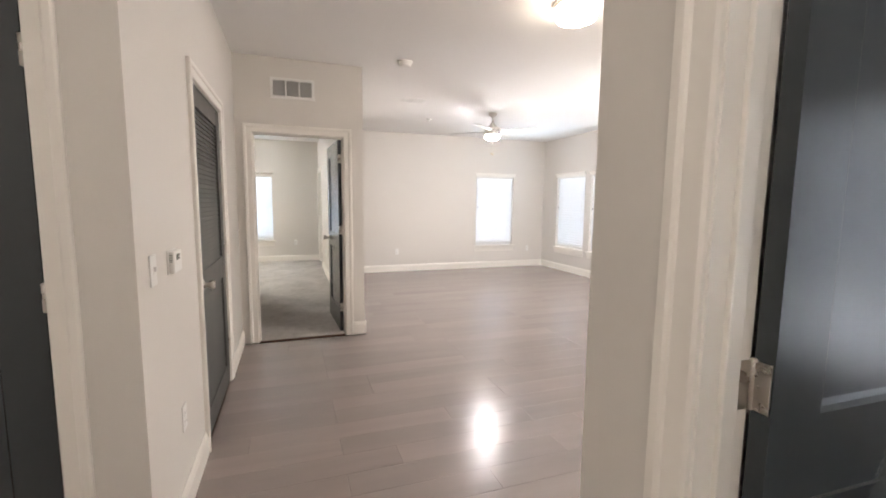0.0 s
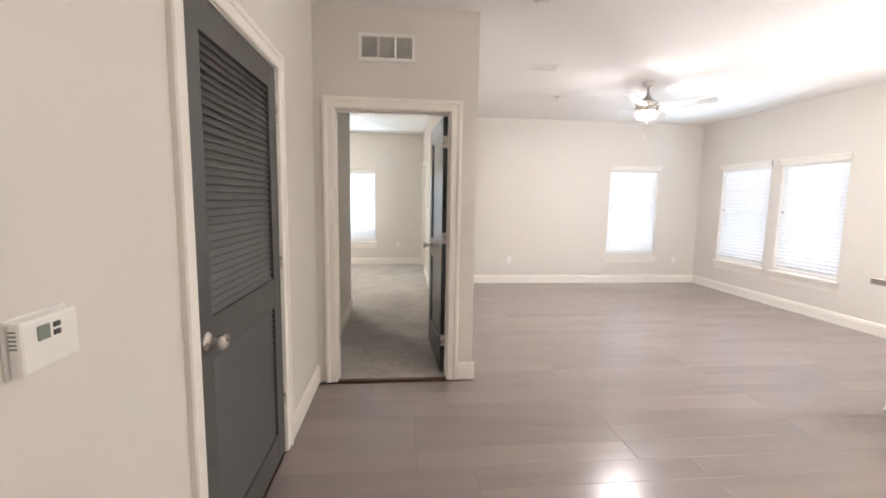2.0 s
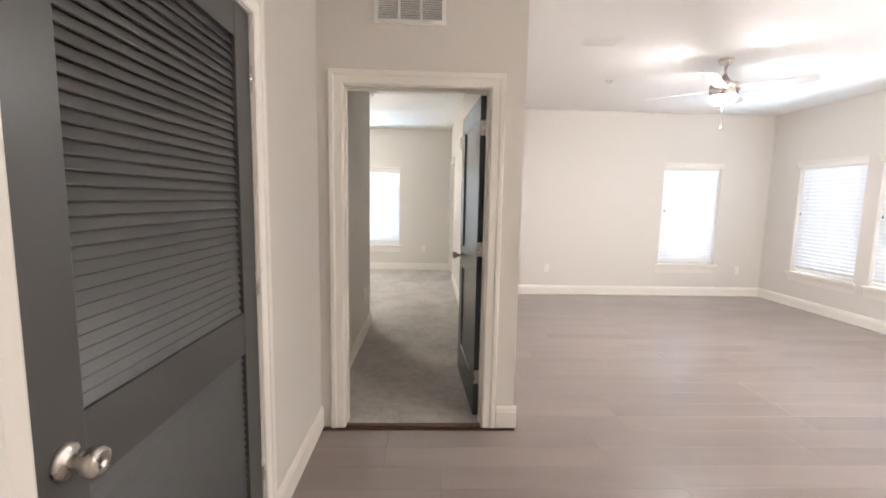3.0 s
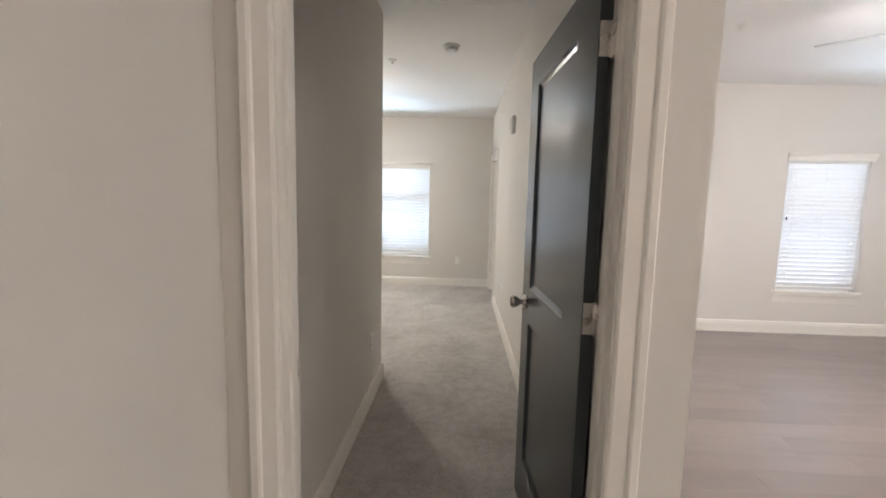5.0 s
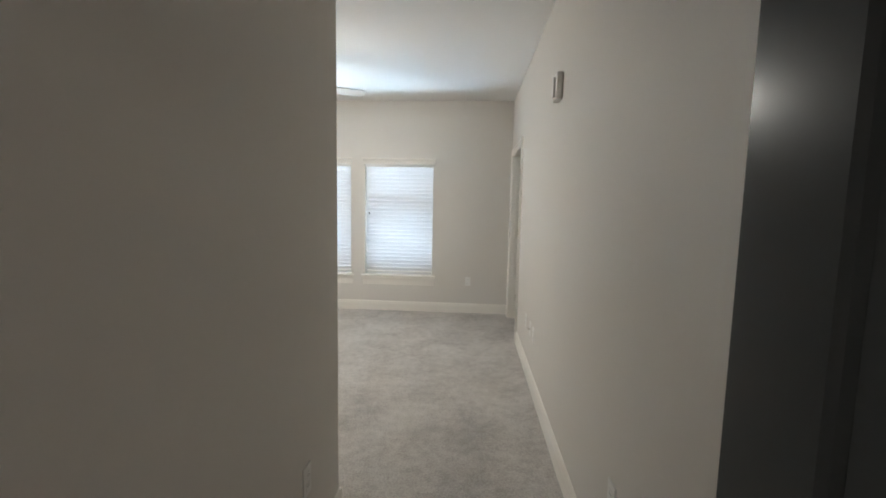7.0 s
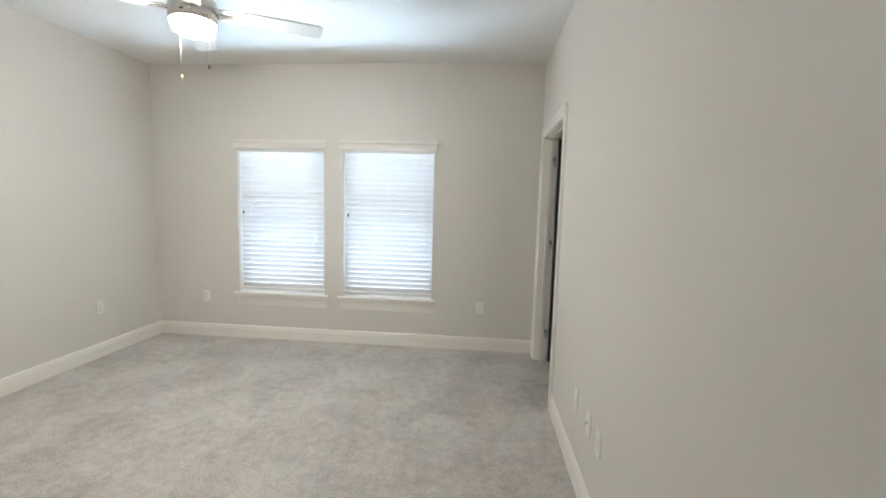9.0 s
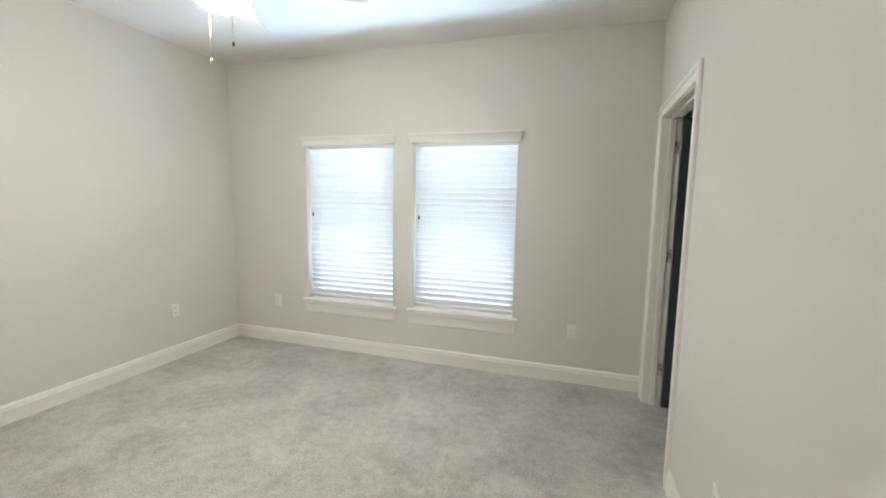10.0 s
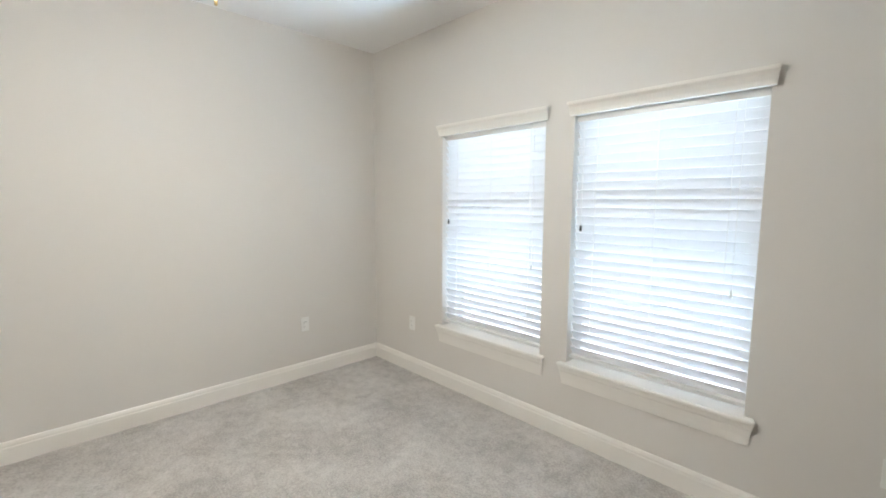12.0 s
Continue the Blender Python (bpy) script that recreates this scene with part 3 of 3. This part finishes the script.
for z, r in ((0.98, 0.034), (1.10, 0.03), (1.20, 0.026)):
    part("lock", lathe(B(), [(0, 0), (r, 0), (r, 0.006), (r * 0.7, 0.016), (r * 0.55, 0.03), (0, 0.032)], 20), NICKEL, d6, "nickel door lock", m=pose(0.348, -0.010, z, -90, 0, 0))
blind(on_wall(5.8, 0.085, 0.24, "-x") @ pose(0, 0.022, 0), 0.62, 1.70, y=-0.012, valance_out=False, label="white slat blind on the glazed patio door")
part("blind_valance", box(B(), -0.325, 0.325, -0.008, 0.05, 1.895, 1.955, 0.004), PLATE, d6, "white blind valance")
window_light("sky_light", on_wall(5.8, 0.085, 0.2, "-x"), 0.7, 1.75, LIV_WATTS, DAYLIGHT)
# added lamp for ground bounce through the patio blind
bounce_fill_lamp(on_wall(5.8, 0.085, 0.55, "-x"), 1.4, 0.6, LIV_BOUNCE)


# ---------------------------------------------------------------- fixtures on walls
def plate_switch(x, y, z, normal, gangs=1, label="white plastic light switch plate on the wall"):
    ob = tagged(empty("light_switch", on_wall(x, y, z, normal)), label, "light switch")
    w = 0.072 + 0.046 * (gangs - 1)
    part("plate", box(B(), -w / 2, w / 2, 0, 0.006, -0.058, 0.058, 0.0025), PLATE, ob)
    for g in range(gangs):
        u = (g - (gangs - 1) / 2) * 0.046
        bm = box(B(), u - 0.0055, u + 0.0055, 0.004, 0.016, -0.004, 0.014, 0.002)
        part("toggle", bm, PLATE, ob)
        part("surround", box(B(), u - 0.0085, u + 0.0085, 0.005, 0.0075, -0.017, 0.017, 0.001), PLATE, ob)
    return ob


def outlet(x, y, z, normal, label="white duplex power outlet low on the wall"):
    ob = tagged(empty("power_outlet", on_wall(x, y, z, normal)), label, "power outlet", group="wall outlets")
    part("plate", box(B(), -0.035, 0.035, 0, 0.006, -0.058, 0.058, 0.0025), PLATE, ob)
    for dz in (-0.020, 0.020):
        part("socket", box(B(), -0.0165, 0.0165, 0.004, 0.0085, dz - 0.014, dz + 0.014, 0.003), PLATE, ob)
        for dx in (-0.006, 0.006):
            part("slot", box(B(), dx - 0.001, dx + 0.001, 0.0075, 0.0088, dz - 0.004, dz + 0.005), DARKPL, ob)
    return ob


plate_switch(0, -2.676, 1.15, "+x")
plate_switch(0, 0.41, 1.15, "+x", 2, "white double switch plate on the shaded passage wall")
outlet(0, -2.36, 0.43, "+x")
outlet(0, 1.80, 0.43, "+x")
outlet(1.072, 1.787, 0.44, "-x")
outlet(1.072, 4.07, 0.44, "-x")
outlet(1.072, 3.64, 0.44, "-x")
outlet(0.545, 5.97, 0.43, "-y")
outlet(-2.276, 5.97, 0.43, "-y")
outlet(-2.8, 5.26, 0.45, "+x")
outlet(2.45, 3.87, 0.40, "-y")
outlet(5.42, 3.87, 0.40, "-y")
plate_switch(5.8, 0.82, 1.15, "-x")

# cable plate with a short lead
ob = tagged(empty("cable_plate", on_wall(1.072, 3.81, 0.44, "-x")), "white cable wall plate with a small connector", "wall plate")
part("plate", box(B(), -0.035, 0.035, 0, 0.006, -0.058, 0.058, 0.0025), PLATE, ob)
part("connector", lathe(B(), [(0, 0), (0.006, 0), (0.006, 0.012), (0.004, 0.018), (0, 0.018)], 12), NICKEL, ob, m=pose(0, 0.006, 0, -90, 0, 0))

# thermostat
ob = tagged(empty("thermostat", on_wall(0, -2.42, 1.15, "+x")), "white plastic wall thermostat with a small display", "thermostat")
part("backplate", box(B(), -0.066, 0.066, 0, 0.006, -0.050, 0.050, 0.003), PLATE, ob)
part("body", box(B(), -0.062, 0.062, 0.006, 0.028, -0.046, 0.046, 0.006), PLATE, ob)
part("display", box(B(), 0.004, 0.030, 0.0275, 0.0295, 0.006, 0.032, 0.001), SCREEN, ob, "grey liquid crystal display")
for i in range(2):
    part("button", box(B(), -0.018, -0.003, 0.027, 0.031, 0.007 + i * 0.014, 0.017 + i * 0.014, 0.002), DARKPL, ob)
for i in range(5):
    part("vent_slit", box(B(), 0.0605, 0.0624, 0.010, 0.022, 0.002 + i * 0.007, 0.005 + i * 0.007), SCREEN, ob)

# return air grille above the bedroom door
ob = tagged(empty("air_vent", on_wall(0.5215, 0, 2.465, "-y")), "white metal return air grille above the door", "air vent")
gw, gh = 0.40, 0.19
bm = B()
box(bm, -gw / 2, gw / 2, 0, 0.012, -gh / 2, -gh / 2 + 0.024, 0.002)
box(bm, -gw / 2, gw / 2, 0, 0.012, gh / 2 - 0.024, gh / 2, 0.002)
for u in (-gw / 2 + 0.012, -0.061, 0.061, gw / 2 - 0.012):
    wd = 0.012 if abs(u) > 0.1 else 0.007
    box(bm, u - wd, u + wd, 0, 0.0115, -gh / 2 + 0.024, gh / 2 - 0.024)
part("frame", bm, PLATE, ob)
part("backing", box(B(), -gw / 2 + 0.01, gw / 2 - 0.01, 0.0005, 0.0015, -gh / 2 + 0.01, gh / 2 - 0.01), DARKPL, ob)
_s = part("slat", box(B(), -gw / 2 + 0.02, gw / 2 - 0.02, -0.006, 0.006, -0.0008, 0.0008), PLATE, ob, m=pose(0, 0.0072, -0.066, 22, 0, 0))
for i in range(1, 12):
    again(_s, ob, pose(0, 0.0072, -0.066 + i * 0.012, 22, 0, 0))


# chime box high on the passage wall
ob = tagged(empty("door_chime", on_wall(1.072, 3.0, 2.12, "-x")), "white alarm sounder box high on the wall", "alarm sounder")
part("body", box(B(), -0.058, 0.058, 0, 0.038, -0.075, 0.075, 0.006), PLATE, ob)
part("lens", box(B(), -0.016, 0.016, 0.036, 0.050, -0.058, 0.058, 0.006), PLATE, ob)


def detector(x, y):
    ob = tagged(empty("smoke_detector", pose(x, y, H, 180, 0, 0)), "round white smoke detector on the ceiling", "smoke detector", group="ceiling detectors")
    part("base", lathe(B(), [(0, 0), (0.072, 0), (0.072, 0.010), (0.066, 0.014), (0, 0.014)]), PLATE, ob)
    part("body", lathe(B(), [(0, 0.014), (0.060, 0.014), (0.060, 0.022), (0.055, 0.024), (0.055, 0.030), (0.058, 0.032), (0.050, 0.044), (0.020, 0.048), (0, 0.048)]), PLATE, ob)
    part("indicator", lathe(B(), [(0, 0), (0.004, 0), (0.003, 0.002), (0, 0.0025)], 8), DARKPL, ob, m=pose(0.035, 0, 0.0465))


detector(1.55, -0.31)
detector(0.476, 2.81)


def sprinkler(x, y):
    ob = tagged(empty("sprinkler", pose(x, y, H, 180, 0, 0)), "small white fire sprinkler head on the ceiling", "sprinkler")
    part("escutcheon", lathe(B(), [(0, 0), (0.040, 0), (0.038, 0.006), (0.016, 0.010), (0, 0.010)]), PLATE, ob)
    part("stem", lathe(B(), [(0, 0.01), (0.009, 0.01), (0.007, 0.030), (0.004, 0.038), (0, 0.038)], 12), PLATE, ob)
    part("deflector", lathe(B(), [(0, 0.038), (0.016, 0.038), (0.016, 0.0395), (0, 0.0395)], 16), PLATE, ob)


sprinkler(-0.10, 3.19)
sprinkler(2.62, 2.35)

# ceiling supply register
ob = tagged(empty("ceiling_vent", pose(2.06, 1.19, H, 180, 0, 0)), "white louvred air register in the ceiling", "air vent")
part("frame", box(B(), -0.16, 0.16, -0.11, 0.11, 0, 0.006, 0.003), CEIL, ob)
_s = part("slat", box(B(), -0.13, 0.13, -0.007, 0.007, -0.001, 0.001), CEIL, ob, m=pose(0, -0.075, 0.0075, 8, 0, 0))
for i in range(1, 9):
    again(_s, ob, pose(0, -0.075 + i * 0.0188, 0.0075, 8, 0, 0))


# ---------------------------------------------------------------- ceiling fans and lamps
def ceiling_fan(x, y, angle, label, glass, drop=0.20, blade=0.68, chains=((0.124, 129, 0.28), (0.124, -51, 0.25))):
    ob = tagged(empty("ceiling_fan", pose(x, y, H, 0, 0, angle)), label, "ceiling fan")
    part("canopy", lathe(B(), [(0, 0), (0.062, 0), (0.062, -0.012), (0.050, -0.040), (0.022, -0.055), (0, -0.055)]), NICKEL, ob)
    part("downrod", lathe(B(), [(0, -0.05), (0.012, -0.05), (0.012, -drop + 0.03), (0, -drop + 0.03)], 16), NICKEL, ob)
    z = -drop
    part("motor_housing", lathe(B(), [(0, z + 0.075), (0.018, z + 0.075), (0.024, z + 0.060), (0.046, z + 0.022), (0.078, z - 0.006), (0.112, z - 0.018), (0.119, z - 0.022), (0.119, z - 0.066), (0.116, z - 0.068), (0.116, z - 0.074), (0.119, z - 0.076), (0.119, z - 0.128), (0.114, z - 0.132), (0, z - 0.132)], 40), NICKEL, ob, "brushed nickel motor housing")
    part("switch_slot", box(B(), 0.1185, 0.1198, -0.010, 0.010, z - 0.108, z - 0.098), DARKPL, ob, m=pose(0, 0, 0, 0, 0, 250))
    part("light_bowl", lathe(B(), [(0, z - 0.1325), (0.111, z - 0.1325), (0.110, z - 0.150), (0.098, z - 0.178), (0.062, z - 0.196), (0, z - 0.203)], 40), glass, ob, "lit frosted glass bowl")
    out = [(0.10, -0.050), (0.22, -0.062), (blade - 0.03, -0.068), (blade - 0.004, -0.052), (blade, 0.0), (blade - 0.006, 0.050), (blade - 0.03, 0.062), (0.22, 0.060), (0.10, 0.048)]
    bm = prism(B(), out, lambda p, e: (p[0], p[1], -0.003 + 0.006 * e))
    bl = None
    for i in range(4):
        mm = pose(0, 0, z - 0.070, 0, 0, 90 * i) @ pose(0, 0, 0, -11, 0, 0)
        if bl is None:
            bl = part("blade", bm, BLADE_P, ob, "pale flat fan blade", m=mm)
            arm = part("blade_arm", box(B(), 0.06, 0.20, -0.020, 0.020, -0.011, -0.0045, 0.003), NICKEL, ob, m=mm)
        else:
            again(bl, ob, mm)
            again(arm, ob, mm)
    for r, a, ln in chains:
        cx, cy = r * math.cos(radians(a)), r * math.sin(radians(a))
        bm = lathe(B(), [(0, -0.01), (0.0014, -0.01), (0.0014, -ln), (0, -ln)], 8)
        part("pull_chain", bm, NICKEL, ob, m=pose(cx, cy, z - 0.115))
        part("chain_pull", lathe(B(), [(0, 0.004), (0.003, 0.002), (0.006, -0.012), (0.005, -0.022), (0, -0.024)], 12), BRASS if ln > 0.26 else WOODEND, ob, m=pose(cx, cy, z - 0.115 - ln))
    return ob


ceiling_fan(-1.06, 4.15, 28, "brushed nickel ceiling fan with lit bowl and pull chains", FAN_GLOW, drop=0.225)
ceiling_fan(3.38, 1.53, 46, "brushed nickel four-blade ceiling fan with a lit bowl", LIVING_FAN_GLOW, chains=((0.124, 12, 0.27), (0.124, 192, 0.29)))


def flush_light(x, y, glass):
    ob = tagged(empty("ceiling_light", pose(x, y, H)), "lit round flush ceiling light with nickel rim", "ceiling light", group="flush ceiling lights")
    part("rim", lathe(B(), [(0, 0), (0.150, 0), (0.155, -0.008), (0.155, -0.030), (0.148, -0.036), (0, -0.036)], 40), NICKEL, ob)
    part("shade", lathe(B(), [(0, -0.0362), (0.142, -0.0362), (0.140, -0.085), (0.128, -0.112), (0.090, -0.128), (0, -0.134)], 40), glass, ob, "lit frosted glass drum shade")
    part("finial", lathe(B(), [(0, -0.134), (0.010, -0.134), (0.012, -0.142), (0.006, -0.152), (0, -0.154)], 16), NICKEL, ob)


flush_light(2.32, -1.92, LAMP_GLOW)
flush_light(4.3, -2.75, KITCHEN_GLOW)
# unseen fill lamp behind the camera start, added to brighten the foyer
flush_light(-0.1, -5.2, FOYER_FILL_GLOW)


def pendant(x, y, z0):
    ob = tagged(empty("pendant_lamp", pose(x, y, H)), "small lit glass pendant lamp over the counter", "pendant lamp", group="counter pendants")
    part("canopy", lathe(B(), [(0, 0), (0.062, 0), (0.062, -0.018), (0.056, -0.024), (0, -0.024)], 24), NICKEL, ob)
    d = H - z0
    part("cord", lathe(B(), [(0, -0.02), (0.0016, -0.02), (0.0016, -d + 0.19), (0, -d + 0.19)], 8), PLATE, ob)
    part("socket_cap", lathe(B(), [(0, -d + 0.20), (0.020, -d + 0.20), (0.026, -d + 0.165), (0, -d + 0.165)], 16), NICKEL, ob)
    part("outer_shade", lathe(B(), [(0.078, -d + 0.165), (0.080, -d + 0.165), (0.080, -d), (0.078, -d), (0.078, -d + 0.165)], 28), SHADE_GLASS, ob, "clear glass outer cylinder").visible_shadow = False
    part("shade", lathe(B(), [(0, -d + 0.1645), (0.046, -d + 0.160), (0.048, -d + 0.03), (0.042, -d + 0.022), (0, -d + 0.020)], 24), PENDANT_GLOW, ob, "lit white glass cylinder")


pendant(4.30, -0.60, 1.60)
pendant(5.03, -0.60, 1.60)

# ---------------------------------------------------------------- kitchen peninsula
ob = tagged(empty("peninsula_post", pose(4.03, -0.815, 0)), "white panelled end post under the stone counter", "counter post")
part("shaft", box(B(), -0.05, 0.075, -0.098, 0.098, 0.0, 0.879, 0.003), TRIM, ob)
part("plinth", box(B(), -0.068, 0.09, -0.112, 0.112, 0.0, 0.155, 0.004), TRIM, ob)
part("capital", box(B(), -0.072, 0.09, -0.114, 0.114, 0.845, 0.8795, 0.005), TRIM, ob)
part("plinth_bead", box(B(), -0.062, 0.084, -0.108, 0.108, 0.1552, 0.170, 0.006), TRIM, ob)
part("shoe", box(B(), -0.076, 0.09, -0.120, 0.120, 0.0, 0.018, 0.006), TRIM, ob)
part("necking", box(B(), -0.058, 0.08, -0.106, 0.106, 0.80, 0.8448, 0.006), TRIM, ob)
outlet(3.98, -0.815, 0.62, "-x")

ob = tagged(empty("sink_cabinet", pose(4.95, -1.13, 0)), "espresso wooden kitchen base cabinet under the counter", "kitchen cabinet")
part("body", box(B(), -0.845, 0.845, -0.30, 0.200, 0.10, 0.8795, 0.002), ESPRESSO, ob)
part("end_panel", box(B(), -0.86, -0.8455, -0.30, 0.200, 0.0, 0.8795, 0.002), ESPRESSO, ob)
part("toe_kick", box(B(), -0.8453, 0.845, -0.24, 0.200, 0.0, 0.0995), DARKPL, ob)
for i in range(3):
    x0 = -0.838 + i * 0.56
    dr = part("cabinet_door", box(B(), x0 + 0.004, x0 + 0.552, -0.320, -0.3005, 0.115, 0.72, 0.003), ESPRESSO, ob)
    part("drawer_front", box(B(), x0 + 0.004, x0 + 0.552, -0.320, -0.3005, 0.73, 0.872, 0.003), ESPRESSO, ob)
    part("door_panel", box(B(), x0 + 0.065, x0 + 0.49, -0.3235, -0.3198, 0.175, 0.66, 0.003), ESPRESSO, dr)

ob = tagged(empty("countertop", pose(4.80, -1.07, 0.88)), "polished speckled stone counter slab with rounded edges", "countertop")
bm = B()
X0, X1, Y0, Y1 = -0.99, 0.99, -0.46, 0.44
sx0, sx1, sy0, sy1 = -0.20, 0.50, -0.36, 0.04
for a, b, c, d in ((X0, sx0, Y0, Y1), (sx1, X1, Y0, Y1), (sx0, sx1, Y0, sy0), (sx0, sx1, sy1, Y1)):
    box(bm, a, b, c, d, 0.0, 0.038)
part("slab", bm, STONE, ob)

ob = tagged(empty("kitchen_sink", pose(4.95, -1.23, 0.88)), "stainless steel undermount sink in the stone counter", "sink")
bm = B()
for a, b, c, d, e, f in ((-0.345, 0.345, -0.195, -0.185, -0.2, -0.001), (-0.345, 0.345, 0.185, 0.195, -0.2, -0.001), (-0.345, -0.335, -0.185, 0.185, -0.2, -0.001), (0.335, 0.345, -0.185, 0.185, -0.2, -0.001), (-0.345, 0.345, -0.195, 0.195, -0.212, -0.2)):
    box(bm, a, b, c, d, e, f)
part("basin", bm, STEEL, ob)

ob = tagged(empty("kitchen_faucet", pose(4.74, -0.97, 0.918)), "chrome high-arc kitchen faucet behind the sink", "faucet")
part("base", lathe(B(), [(0, 0), (0.028, 0), (0.028, 0.006), (0.020, 0.012), (0.018, 0.10), (0, 0.10)], 20), CHROME, ob)
cv = bpy.data.curves.new("spout", "CURVE")
cv.dimensions, cv.bevel_depth, cv.bevel_resolution = "3D", 0.012, 3
sp = cv.splines.new("POLY")
arc = [(0, 0, 0.09), (0, 0, 0.26)] + [(0.0, -0.10 + 0.10 * math.cos(a), 0.26 + 0.10 * math.sin(a)) for a in [math.pi * k / 12 for k in range(1, 13)]] + [(0, -0.20, 0.20)]
sp.points.add(len(arc) - 1)
for q, c in zip(sp.points, arc):
    q.co = (*c, 1)
_c = new("spout_curve", cv)
_dg = bpy.context.evaluated_depsgraph_get()
_me = bpy.data.meshes.new_from_object(_c.evaluated_get(_dg))
bpy.data.objects.remove(_c)
_me.name = "spout"
_me.materials.clear()
_me.materials.append(CHROME)
_sp = new("spout", _me)
_sp.parent = ob
part("spray_head", lathe(B(), [(0, 0.06), (0.014, 0.06), (0.017, 0.0), (0.015, -0.02), (0, -0.02)], 16), CHROME, ob, m=pose(0, -0.20, 0.15))
part("lever", box(B(), 0.015, 0.10, -0.007, 0.007, 0.055, 0.068, 0.004), CHROME, ob)


# ---------------------------------------------------------------- wood floor, plank by plank
def wood_planks():
    floor = tagged(part("floor", box(box(box(B(), -1.4, 1.12, -6.1, -3.8, -0.0138, -0.0125), -1.4, 5.8, -3.8, 0.0, -0.0138, -0.0125), 1.187, 5.8, 0.0, 3.87, -0.0138, -0.0125), WOODEND), "grey-brown wood plank floor with a satin sheen", "floor", kind="structure")
    rnd = random.Random(5)
    W, LEN, g = 0.178, 1.22, 0.0004
    shared = {}

    def plank(x0, x1, y):
        ln = round(x1 - x0, 3)
        if ln < 0.03:
            return
        if ln not in shared:
            bm = B()
            a, b, c, d = g, ln - g, -W / 2 + g, W / 2 - g
            e = 0.0007
            lo = [bm.verts.new(v) for v in ((a, c, -0.012), (b, c, -0.012), (b, d, -0.012), (a, d, -0.012))]
            mi = [bm.verts.new(v) for v in ((a, c, -e), (b, c, -e), (b, d, -e), (a, d, -e))]
            hi = [bm.verts.new(v) for v in ((a + e, c + e, 0), (b - e, c + e, 0), (b - e, d - e, 0), (a + e, d - e, 0))]
            for r0, r1 in ((lo, mi), (mi, hi)):
                for i in range(4):
                    bm.faces.new((r0[i], r0[(i + 1) % 4], r1[(i + 1) % 4], r1[i]))
            bm.faces.new(hi)
            me = bpy.data.meshes.new("plank")
            bm.normal_update()
            bm.to_mesh(me)
            bm.free()
            me.materials.append(PLANK)
            shared[ln] = me
        ob = new("plank", shared[ln])
        ob.parent = floor
        ob.matrix_local = pose(x0, y, 0.0)

    rows = int((3.87 + 6.1) / W) + 1
    for r in range(rows):
        y = -6.1 + (r + 0.5) * W
        if y > 3.87 + W / 2:
            continue
        if y < -3.76:
            x0, x1 = -1.4, 1.12
        elif y < -2.84:
            x0, x1 = -1.4, 5.8
        elif y < 0:
            x0, x1 = 0.0, 5.8
        else:
            x0, x1 = 1.187, 5.8
        x = x0 - rnd.choice((0.2, 0.5, 0.8, 1.0))
        while x < x1:
            plank(max(x, x0), min(x + LEN, x1), y)
            x += LEN


wood_planks()
